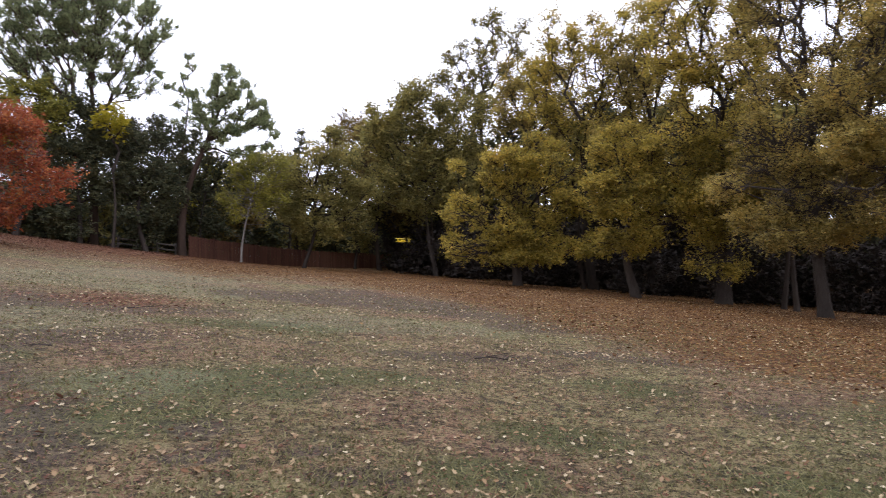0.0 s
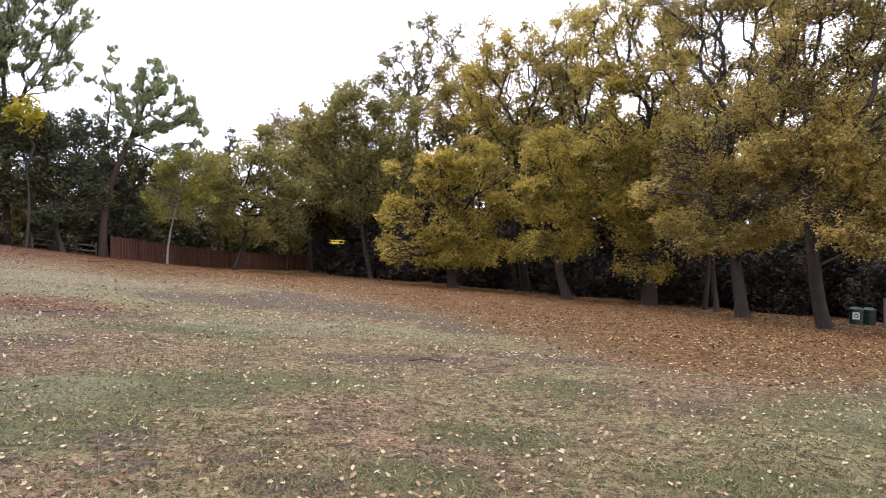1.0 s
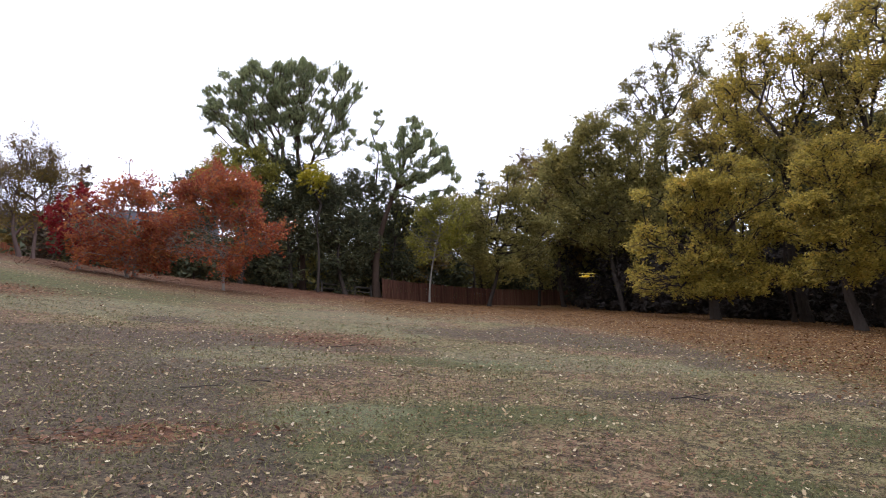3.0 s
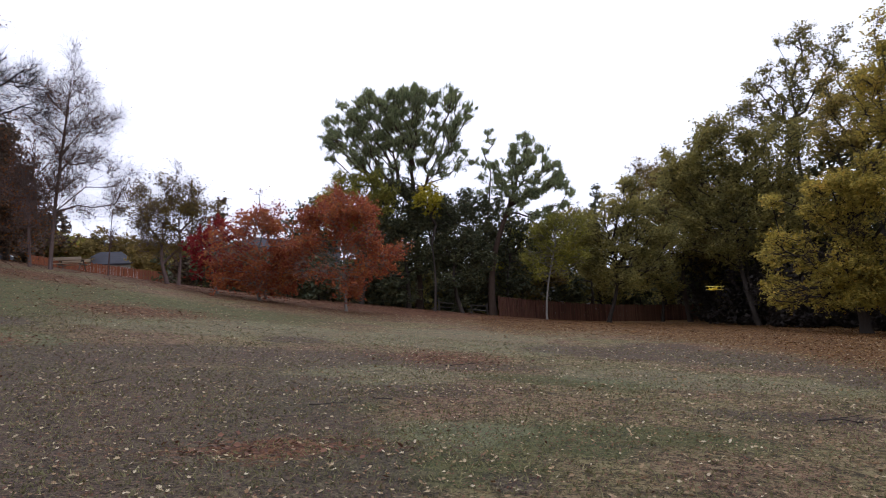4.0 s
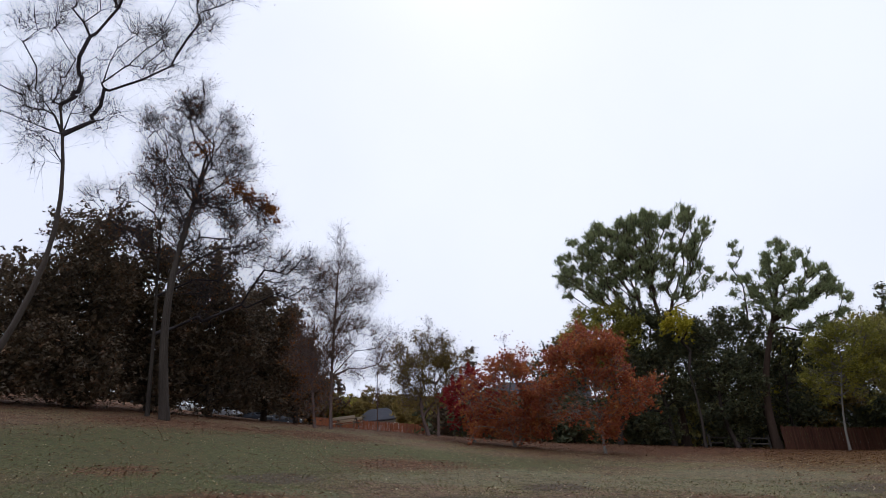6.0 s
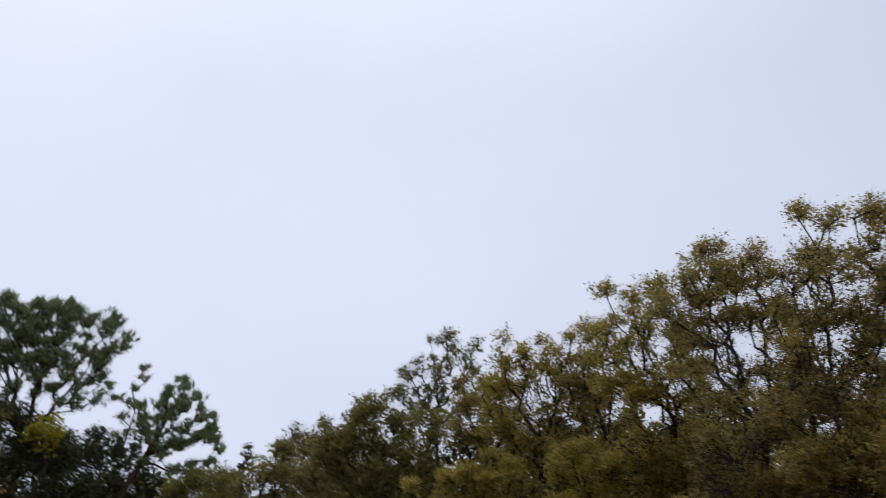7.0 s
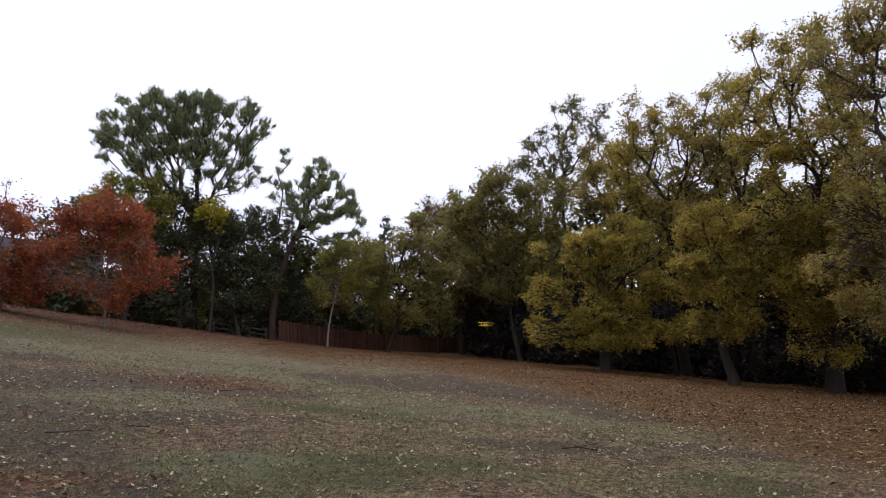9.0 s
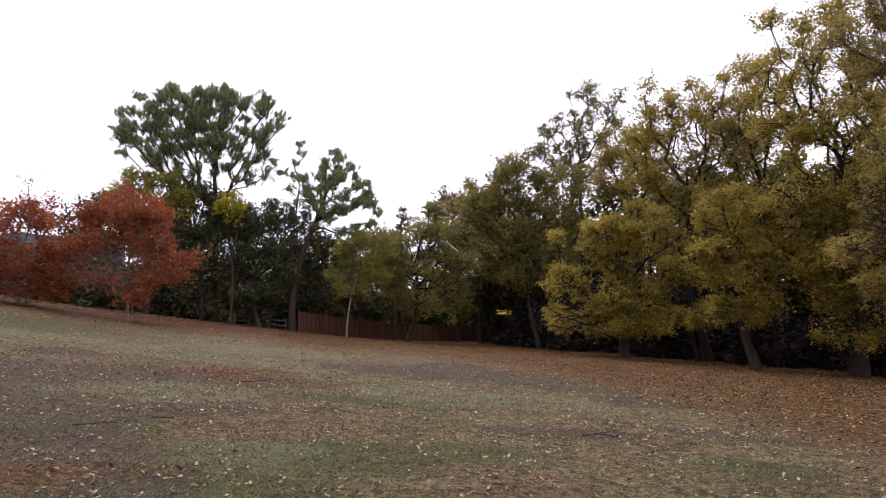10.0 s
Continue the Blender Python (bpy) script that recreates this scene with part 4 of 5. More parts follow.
# trees along the fence
tree("leaning_tree", "thin leaning tree with pale trunk and yellowish leaves", 16.3, 55, mass(14.9, 5.0, 2.6, 2.7, 20, 0.75, 25),
     YELLOW_GREEN, PALE_BARK, 0.09, "", 81, cover=0.85, size=0.115, spread=0.36, lean=14.9, reach=0.8, gaps=1.5, sprigs=2, twig_size=0.007)
tree("fence_tree", "rounded olive-green tree in front of the fence", 11.2, 58, mass(9.6, 4.9, 3.6, 4.0, 40, 0.85, 26) + [(12.2, 3, 0.7), (6.6, 2.6, 0.7), (8.8, 9.8, 0.5)],
     OAK_GREEN, DARK_BARK, 0.18, "", 82, cover=1.05, size=0.125, spread=0.38, layers=(-1, 1), flat=0.75, gaps=1.4)
tree("conifer", "pointed conifer tip behind the fence", 11.3, 72, [(11.3, 9.7, 0.22), (11.3, 9, 0.4), (11.3, 8, 0.6), (11.3, 6.8, 0.8)], DARK, DARK_BARK, 0.15, "", 83, cover=1.2, size=0.2, spread=0.3, reach=0.95)
tree("brown_tree", "brown-leaved tree behind the fence", 6.3, 78, mass(6.0, 8.0, 2.4, 2.8, 20, 0.8, 27), OAK_BROWN, DARK_BARK, 0.22, "", 84, cover=0.8, size=0.16, spread=0.44, sprigs=3, twig_size=0.009)
tree("brown_tree", "thin tan-leaved tree behind the fence", 14.6, 74, mass(13.8, 5.6, 2.8, 2.2, 20, 0.75, 28), OAK_BROWN, DARK_BARK, 0.18, "", 85, cover=0.6, size=0.15, spread=0.44, sprigs=3, twig_size=0.009)
for i, (az, d, el) in enumerate([(19.4, 66, 3.0), (17.4, 68, 2.8), (15.2, 70, 2.4), (12.6, 74, 2.2), (10.4, 76, 2.0), (8.4, 78, 2.0), (6.2, 80, 1.9), (4.4, 82, 2.2), (2.6, 72, 1.6), (1.0, 70, 1.0)]):
    tree("shrub", "dark evergreen shrub behind the board fence", az, d, mass(az, rise_of(az, d) + 2.6, 1.5, 2.4, 8, 0.95, 60 + i), DARK if i % 3 else OAK_GREEN, DARK_BARK, 0.08, "fence shrubs", 240 + i, 
         cover=1.1, size=0.28, spread=0.46, category="shrub", trunk_sides=5)
# the oak wood
tree("oak_tree", OAK_LABEL, -0.4, 62, mass(1.4, 8.2, 4.6, 5.0, 46, 1.0, 30) + [(2.0, 12.8, 0.6), (5.0, 11.6, 0.6), (-0.6, 12.4, 0.6), (-3.4, 9, 1.0), (-3.8, 11, 0.9), (-4.8, 7.4, 1.1), (-3.0, 12.6, 0.7), (-4.6, 12.4, 0.7)], OAK_GREEN, BARK, 0.22, "oaks", 91, cover=1.15, size=0.15, spread=0.4, layers=(-2, 2), wander=0.18, sprigs=2, twig_size=0.008)
tree("oak_tree", "sparse green oak that tops the wood", -4, 66, mass(-4.6, 15.2, 3.9, 3.7, 44, 0.6, 31) + [(-3.9, 19.0, 0.4), (-5.2, 18.8, 0.4), (-8.2, 15.6, 0.4), (-1.4, 16.2, 0.45), (-7.2, 17.6, 0.45)],
     OAK_GREEN, BARK, 0.35, "oaks", 92, cover=0.62, size=0.14, spread=0.36, wander=0.2, reach=0.7, thick=0.42, sprigs=3, gaps=1.3, twig_size=0.009)
tree("oak_tree", "oak with low golden-green boughs over the lawn", -7.5, 47, mass(-7.2, 0.0, 7.6, 1.1, 34, 0.62, 32) + mass(-8, 3.2, 6, 1.6, 26, 0.75, 330) + mass(-8.4, 6.4, 4.6, 2.6, 24, 0.85, 33),
     OAK_GOLD, BARK, 0.33, "oaks", 93, cover=1.15, size=0.12, spread=0.4, layers=(-2.5, 1.5), flat=0.6, wander=0.18, sprigs=2, gaps=2.4, bough=1.8)
tree("oak_tree", OAK_LABEL, -14, 52, mass(-13.6, 13.2, 5.2, 5.4, 62, 0.8, 34, 0.55) + [(-14, 18.6, 0.5), (-10.6, 16.8, 0.5), (-12.2, 18, 0.45)], OAK_WARM, BARK, 0.4, "oaks", 94, cover=1.0, size=0.115, spread=0.4, layers=(-2.5, 2), wander=0.3, thick=0.42, flat=0.8, sprigs=2, gaps=1.2, twig_size=0.006)
tree("oak_tree", "oak with an orange-tinted lower crown", -17.6, 41, mass(-17.4, 5.6, 3.4, 4, 28, 0.95, 35) + mass(-17.2, 0.6, 3.0, 1.0, 10, 0.7, 351), OAK_GOLD, BARK, 0.3, "oaks", 95, cover=1.1, size=0.105, spread=0.36, layers=(-2.5, 1.5), flat=0.65, wander=0.18, sprigs=2, gaps=2.3, bough=1.7)
tree("oak_tree", "oak with a full olive-yellow crown in the wood", -19.0, 50, mass(-18.8, 12.6, 3.4, 6.0, 34, 0.9, 352, 0.5) + [(-18.2, 18.4, 0.5), (-19.8, 19.4, 0.6)], OAK, BARK, 0.33, "oaks", 105, cover=1.05, size=0.115, spread=0.4, layers=(-1.5, 2), flat=0.8, wander=0.2, sprigs=1, twig_size=0.006)
tree("oak_tree", OAK_LABEL, -24.3, 41.5, mass(-23.2, 16.6, 4.8, 5.6, 54, 0.95, 36, 0.5) + mass(-23.6, 5.4, 5.2, 5.6, 44, 1.05, 37) + mass(-24.0, -1.2, 2.4, 0.8, 8, 0.6, 371),
     OAK_WARM, BARK, 0.42, "oaks", 96, cover=1.0, size=0.1, spread=0.38, layers=(-3, 1.5), wander=0.3, thick=0.42, flat=0.65, sprigs=2, gaps=2.2, bough=1.5)
tree("oak_tree", "large oak with twin grey trunks and olive leaves", -31.5, 34, mass(-30, 18.8, 5.0, 6.4, 60, 0.95, 38, 0.56) + mass(-32, 12.2, 5.0, 2.2, 20, 0.9, 380, 0.6) + mass(-30.4, 5.2, 5.6, 5.2, 48, 1.1, 39),
     OAK, BARK, 0.3, "oaks", 97, cover=0.95, size=0.084, spread=0.34, layers=(-3, 1.5), wander=0.34, thick=0.4, reach=0.5, flat=0.62, sprigs=2, gaps=2.2, bough=1.3)
tree("oak_tree", "large oak with a leaning grey trunk and gnarled limbs", -37.3, 30, mass(-39.4, 18.4, 6.2, 6.6, 64, 1.05, 40, 0.55) + mass(-36, 12, 5.0, 2.4, 20, 0.9, 400, 0.6) + mass(-39.4, 5.6, 6.8, 4.8, 48, 1.2, 41) + [(-37.5, 25.6, 0.5), (-37.3, 26.2, 0.3)],
     OAK, BARK, 0.27, "oaks", 98, cover=0.92, size=0.079, spread=0.34, lean=-34.0, lean_pow=0.6, layers=(-3, 1.5), wander=0.34, thick=0.4, reach=0.5, flat=0.62, sprigs=2, gaps=2.2, bough=1.3)
tree("oak_tree", OAK_LABEL, -49.5, 33, mass(-49.6, 13.4, 5.8, 9.2, 50, 1.3, 42, 0.8), OAK, BARK, 0.42, "oaks", 99, cover=1.0, size=0.13, spread=0.36, layers=(-2, 2), wander=0.2, flat=0.8, sprigs=1)
tree("oak_tree", "oak with thin olive leaves in the wood", -9, 58, mass(-9.2, 11.6, 3.2, 4.4, 34, 0.85, 90), OAK, BARK, 0.3, "oaks", 101, cover=1.0, size=0.14, spread=0.4, wander=0.2, sprigs=2, twig_size=0.007)
tree("oak_tree", "oak with thin olive leaves in the wood", 4.6, 70, mass(3.8, 6.4, 2.8, 4.0, 24, 0.9, 91), OAK_BROWN, DARK_BARK, 0.26, "oaks", 102, cover=0.95, size=0.16, spread=0.4, wander=0.2, sprigs=2, twig_size=0.009)
tree("olive_tree", "yellow-green tree behind the board fence", 18.4, 66, mass(18.2, 4.4, 2.2, 2.6, 14, 0.9, 92), YELLOW_GREEN, DARK_BARK, 0.18, "understorey", 103, cover=1.1, size=0.2, spread=0.34)
for i, (az, d, el, he, mat) in enumerate([(17.2, 67, 3.6, 3.2, OAK_BROWN), (6.8, 69, 4.0, 3.6, OAK_GREEN), (12.6, 71, 3.8, 3.4, OAK_GREEN), (21.2, 64, 5.0, 4.4, DARK), (2.2, 72, 4.6, 4.4, OAK_GREEN), (36.6, 60, 6.2, 3.4, DARK), (19.2, 60, 4.8, 3.6, DARK), (25.8, 63, 6.4, 4.4, DARK), (30.6, 62, 6.0, 4.0, DARK), (-3.4, 70, 7.4, 4.2, OAK_GREEN)]):
    tree("thicket_tree", "bushy tree that closes a gap behind the lawn", az, d, mass(az, el, 2.6, he, 16, 1.0, 95 + i), mat, DARK_BARK, 0.16, "thicket", 450 + i, cover=0.9, size=0.19, spread=0.42)
tree("oak_tree", "slim oak trunk beside the wooden post", -42.6, 38.5, mass(-43.2, 8.5, 4.2, 4.2, 16, 1.4, 142, 0.8), OAK, BARK, 0.24, "oaks", 104, cover=0.9, size=0.12, spread=0.3, wander=0.2)
# the dark wood behind
wood = [(-52, 58, 11), (-46.5, 60, 13), (-41.5, 54, 12), (-36, 60, 13), (-31, 56, 12), (-26.5, 63, 13), (-22, 58, 12), (-17, 64, 12), (-12.5, 66, 11), (-8, 70, 10), (-3.2, 74, 8), (1.2, 80, 7)]
for i, (az, d, el) in enumerate(wood):
    tree("evergreen_oak", "dark evergreen oak deep in the wood", az, d, mass(az, el - 6, 3.0, 5.6, 14, 1.5, 43 + i),
         DARK if i % 2 else OAK_GREEN, DARK_BARK, 0.26, "dark wood", 120 + i, size=0.5, spread=0.6, cover=1.1)
for i, (az, d, el) in enumerate([(-5.4, 82, 9.5), (-10.4, 78, 10.5), (-14.8, 74, 11.5), (-19.6, 72, 12), (-24.2, 72, 12), (-0.8, 86, 8.5), (-44, 50, 10), (-49, 48, 10), (-54, 52, 11), (-38.5, 52, 9), (-33.4, 50, 9), (-28.6, 52, 9)]):
    tree("evergreen_oak", "dark evergreen oak deep in the wood", az, d, mass(az, el - 6.4, 3.2, 5.6, 16, 1.4, 243 + i), DARK, DARK_BARK, 0.26, "dark wood", 140 + i, size=0.5, spread=0.6, cover=1.1)
# shrubs fill the dark under the oaks, with its shade in their leaf colour
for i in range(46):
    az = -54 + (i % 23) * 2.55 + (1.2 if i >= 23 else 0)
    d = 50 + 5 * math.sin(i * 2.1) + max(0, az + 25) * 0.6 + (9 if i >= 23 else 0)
    tree("shrub", "undergrowth shrub in the oak wood, shade put into its colour", az, d, mass(az, rise_of(az, d) + (2.0 if i < 23 else 3.6), 2.0, 2.2, 9, 1.15, 60 + i) + mass(az, rise_of(az, d) + 0.4, 2.2, 0.4, 4, 0.8, 360 + i), UNDER, DARK_BARK, 0.06, "undergrowth", 300 + i,
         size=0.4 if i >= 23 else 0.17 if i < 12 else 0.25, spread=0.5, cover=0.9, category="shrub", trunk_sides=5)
for i, (az, d, el) in enumerate([(-28.6, 41, 12), (-29.6, 39, 11), (-13.2, 50, 9), (-39.8, 48, 12), (-44.9, 41, 11), (-19.6, 52, 10), (-0.2, 64, 6)]):
    tree("young_oak", "slim dark oak trunk in the wood", az, d, [(az, el, 1.3), (az + 0.8, el - 3, 1.3)], OAK_GREEN, DARK_BARK, 0.15, "young oaks", 180 + i, cover=0.8, size=0.2, spread=0.35)


# ---- fences ----
def fence(name, label, a, b, tall, mat, seed, board=0.145):
    """Board fence between two spots (turn, distance), stepping with the ground."""
    rng = np.random.default_rng(seed)
    (ax, ay), (bx, by) = spot(*a), spot(*b)
    ln = math.hypot(bx - ax, by - ay)
    ux, uy = (bx - ax) / ln, (by - ay) / ln
    top = thing(name, label, "fence", ax, ay, ground_z(ax, ay))
    z0 = ground_z(ax, ay)
    bays = max(1, round(ln / 2.4))
    bm = box((board - 0.022, 0.02, tall + 0.08), (0, 0, tall / 2 + 0.04))
    plank = bpy.data.meshes.new("board")
    bm.to_mesh(plank)
    bm.free()
    plank.materials.append(mat)
    for k in range(bays + 1):
        s = ln * k / bays
        x, y = ux * s, uy * s
        part("post", box((0.1, 0.1, tall + 0.35), (x - uy * 0.08, y + ux * 0.08, ground_z(ax + x, ay + y) - z0 + tall / 2 - 0.1), 0.01), mat, top)
        if k == bays:
            break
        n = int(ln / bays / board)
        for i in range(n):
            q = s + (i + 0.5) * ln / bays / n
            x, y = ux * q, uy * q
            ob = part("board", plank, mat, top)
            ob.matrix_local = pose(x, y, ground_z(ax + x, ay + y) - z0 - 0.08, 0, rng.normal(0, 0.4), math.degrees(math.atan2(uy, ux))) @ Matrix.Diagonal((1, 1, 1 + rng.normal(0, 0.022), 1))
        for hz in (0.35, tall - 0.3):
            q0, q1 = s, s + ln / bays
            p0 = (ux * q0 - uy * 0.04, uy * q0 + ux * 0.04, ground_z(ax + ux * q0, ay + uy * q0) - z0 + hz)
            p1 = (ux * q1 - uy * 0.04, uy * q1 + ux * 0.04, ground_z(ax + ux * q1, ay + uy * q1) - z0 + hz)
            part("rail", rod(p0, p1, 0.04, None, 4), mat, top)
    return top


fence("board_fence", "weathered redwood board fence along the lawn", (20.3, 55.5), (11, 66), 1.65, FENCE_WOOD, 1)
fence("board_fence", "weathered redwood board fence along the lawn", (11, 66), (3.6, 77), 1.65, PALE_FENCE, 2)
fence("board_fence", "dark board fence behind the oaks", (3.3, 77.5), (-9, 80), 1.6, FENCE_WOOD, 3)
fence("board_fence", "orange-red board fence below the houses", (57.5, 84), (45.4, 77), 1.6, ORANGE_FENCE, 4)


def rail_fence(a, b, label, bays, mat):
    (ax, ay), (bx, by) = spot(*a), spot(*b)
    z0 = ground_z(ax, ay)
    top = thing("rail_fence", label, "fence", ax, ay, z0)
    for k in range(bays + 1):
        x, y = (bx - ax) * k / bays, (by - ay) * k / bays
        z = ground_z(ax + x, ay + y) - z0
        part("post", box((0.13, 0.13, 1.2), (x, y, z + 0.4), 0.015), mat, top)
        if k < bays:
            x2, y2 = (bx - ax) * (k + 1) / bays, (by - ay) * (k + 1) / bays
            z2 = ground_z(ax + x2, ay + y2) - z0
            for h in (0.35, 0.75):
                part("rail", rod((x, y, z + h), (x2, y2, z2 + h), 0.06, 0.055, 7), mat, top)
    return top


rail_fence((25.6, 57), (21.4, 57.5), "low grey split-rail fence below the pines", 3, GREY_WOOD)
rail_fence((-8.6, 57), (-11.4, 57.5), "low grey split-rail fence among the oaks", 2, GREY_WOOD)


# ---- houses beyond the fences ----
def house(az, dist, turn, size, wall_h, roof_h, label, wall_mat, windows):
    x, y = spot(az, dist)
    z = ground_z(x, y)
    top = thing("house", label, "house", x, y, z, turn)
    w, d = size
    wall = part("wall", box((w, d, wall_h + 0.6), (0, 0, wall_h / 2 - 0.3), 0.02), wall_mat, top)
    bm = bmesh.new()
    o = 0.5
    pts = [(-w / 2 - o, -d / 2 - o, wall_h), (w / 2 + o, -d / 2 - o, wall_h), (w / 2 + o, d / 2 + o, wall_h), (-w / 2 - o, d / 2 + o, wall_h),
           (-w / 2 + d * 0.35, 0, wall_h + roof_h), (w / 2 - d * 0.35, 0, wall_h + roof_h)]
    low = [bm.verts.new((p[0], p[1], p[2] - 0.15)) for p in pts[:4]]
    v = [bm.verts.new(p) for p in pts]
    for f in ((0, 1, 5, 4), (2, 3, 4, 5), (1, 2, 5), (3, 0, 4)):
        bm.faces.new([v[i] for i in f])
    for i in range(4):
        bm.faces.new([low[i], low[(i + 1) % 4], v[(i + 1) % 4], v[i]])
    bm.faces.new(low[::-1])
    part("roof", bm, SHINGLE, top, "grey shingled hip roof")
    for wx in windows:
        fr = part("window", box((1.3, 0.1, 1.15), (wx, -d / 2 - 0.03, wall_h * 0.58), 0.02), WHITE_PAINT, top)
        for s in (-0.3, 0.3):
            part("pane", box((0.52, 0.03, 0.95), (wx + s, -d / 2 - 0.085, wall_h * 0.58)), GLASS, fr)
    return top


house(52.2, 94, 40, (6, 5), 2.7, 1.8, "low house with a grey shingled hip roof", STUCCO, (-3, 2.5))
house(13.2, 82, 12, (10, 8), 2.7, 2.0, "pale house half hidden behind the fence", STUCCO, (-3, 0, 3))


# ---- the car park on the bank ----
def car(az, dist, turn, paint, label, tall=1.5, long=4.6, suv=False):
    x, y = spot(az, dist)
    z = ground_z(x, y) + 0.06
    top = thing("parked_car", label, "car", x, y, z, turn, "parked cars")
    h = tall
    if suv:
        prof = [(-0.5, 0.32), (-0.5, 0.75), (-0.47, 0.95), (-0.4, h), (0.08, h), (0.2, 0.98), (0.46, 0.88), (0.5, 0.7), (0.5, 0.32)]
    else:
        prof = [(-0.5, 0.3), (-0.5, 0.75), (-0.46, 0.92), (-0.34, 0.97), (-0.22, h), (0.06, h), (0.22, 0.94), (0.45, 0.8), (0.5, 0.6), (0.5, 0.3)]
    wid = 1.8
    bm = bmesh.new()
    sides = []
    for s in (-1, 1):
        sides.append([bm.verts.new((px * long, s * wid / 2 * (0.8 if pz > 1.05 else 1.0), pz)) for px, pz in prof])
    n = len(prof)
    for i in range(n):
        j = (i + 1) % n
        bm.faces.new([sides[0][i], sides[0][j], sides[1][j], sides[1][i]])
    bm.faces.new(sides[0][::-1])
    bm.faces.new(sides[1])
    bmesh.ops.recalc_face_normals(bm, faces=bm.faces)
    bmesh.ops.bevel(bm, geom=list(bm.edges), offset=0.05, segments=2, affect="EDGES")
    part("body", bm, paint, top)
    y_top = wid / 2 * 0.8
    for s in (-1, 1):
        for x0, x1 in ((-0.2, -0.07), (-0.05, 0.08)) if not suv else ((-0.4, -0.25), (-0.23, -0.06), (-0.04, 0.1)):
            part("side_window", box((long * (x1 - x0), 0.03, h - 1.12), (long * (x0 + x1) / 2, s * (y_top + 0.045), 1.0 + (h - 0.98) / 2), 0.01, (s * 9, 0, 0)), GLASS, top)
        part("headlight", box((0.06, 0.34, 0.14), (long * 0.495, s * 0.62, 0.68), 0.02), LAMP_GLASS, top)
        for wx in (-0.31, 0.31):
            wheel = part("wheel", rod((wx * long, s * 0.76, 0.33), (wx * long, s * 0.93, 0.33), 0.33, None, 20), BLACK, top)
            part("rim", rod((wx * long, s * 0.9, 0.33), (wx * long, s * 0.94, 0.33), 0.2, None, 14), METAL, wheel)
    part("windscreen", box((0.03, 1.3, 0.52), (long * (0.15 if not suv else 0.15), 0, (h + 0.97) / 2), 0.01, (0, -58 if not suv else -42, 0)), GLASS, top)
    part("rear_window", box((0.03, 1.25, 0.42), (long * (-0.285 if not suv else -0.448), 0, (h + 0.97) / 2), 0.01, (0, 52 if not suv else 22, 0)), GLASS, top)
    return top


car(60.2, 87, 25, PAINT_DARK, "dark parked estate car with pale roof reflections", 1.65, 4.7, True)
car(62.4, 88, 22, PAINT_DARK, "dark parked saloon car", 1.45)
car(64.8, 87, 18, PAINT_SILVER, "silver parked saloon car", 1.45)
car(67.6, 86, 15, PAINT_WHITE, "white parked saloon car", 1.45)
car(70.6, 86, 10, PAINT_SILVER, "silver parked estate car", 1.7, 4.7, True)
car(74, 86, 8, PAINT_WHITE, "white parked saloon car", 1.45)


def picnic_table(az, dist, turn):
    x, y = spot(az, dist)
    top = thing("picnic_table", "pale wooden picnic bench on the bank", "picnic table", x, y, ground_z(x, y), turn)
    for i in range(5):
        part("tabletop_plank", box((2.0, 0.14, 0.045), (0, (i - 2) * 0.15, 0.76), 0.008), BENCH_WOOD, top)
    for s in (-1, 1):
        for i in range(2):
            part("seat_plank", box((2.0, 0.13, 0.045), (0, s * (0.68 + i * 0.14), 0.45), 0.008), BENCH_WOOD, top)
        part("backrest", box((2.0, 0.04, 0.22), (0, s * 0.92, 0.78), 0.01), BENCH_WOOD, top)
        for e in (-0.75, 0.75):
            part("leg", rod((e, s * 0.1, 0.74), (e, s * 0.7, -0.05), 0.045, None, 4), GREY_WOOD, top)
    for e in (-0.75, 0.75):
        part("cross_beam", box((0.05, 1.6, 0.09), (e + 0.05, 0, 0.4), 0.006), GREY_WOOD, top)
    return top


picnic_table(54.9, 55, 35)


# ---- bins and post among the oaks ----
def bin_drum(az, dist, label, sign):
    x, y = spot(az, dist)
    top = thing("litter_bin", label, "litter bin", x, y, ground_z(x, y), az, "litter bins")
    bm = bmesh.new()
    add_rod(bm, (0, 0, 0), (0, 0, 0.72), 0.28, 0.31, 18)
    part("drum", bm, GREEN_PLASTIC, top)
    bm = bmesh.new()
    add_rod(bm, (0, 0, 0.72), (0, 0, 0.78), 0.34, 0.33, 18)
    add_rod(bm, (0, 0, 0.78), (0, 0, 0.86), 0.3, 0.18, 18)
    part("lid", bm, GREEN_PLASTIC, top)
    for h in (0.2, 0.52):
        part("hoop", rod((0, 0, h), (0, 0, h + 0.03), 0.318, None, 18), GREEN_PLASTIC, top)
    if sign:
        plate = part("sign", box((0.3, 0.02, 0.34), (0, -0.33, 0.45), 0.004), WHITE_PAINT, top, "white square sign")
        for k in range(3):
            a = radians(90 + 120 * k)
            part("mark", box((0.12, 0.012, 0.035), (0.07 * math.cos(a), -0.344, 0.45 + 0.07 * math.sin(a)), 0, (0, -math.degrees(a) + 90, 0)), GREEN_PLASTIC, plate)
    return top


bin_drum(-39.15, 37.5, "dark green litter bin with a white sign", True)
bin_drum(-39.95, 38.5, "dark green litter bin under the oaks", False)
px_, py_ = spot(-40.9, 38.2)
post = thing("marker_post", "weathered square wooden post beside the bins", "post", px_, py_, ground_z(px_, py_))
part("shaft", box((0.1, 0.1, 1.5), (0, 0, 0.6), 0.015), GREY_WOOD, post)
part("cap", box((0.13, 0.13, 0.05), (0, 0, 1.37), 0.01), GREY_WOOD, post)


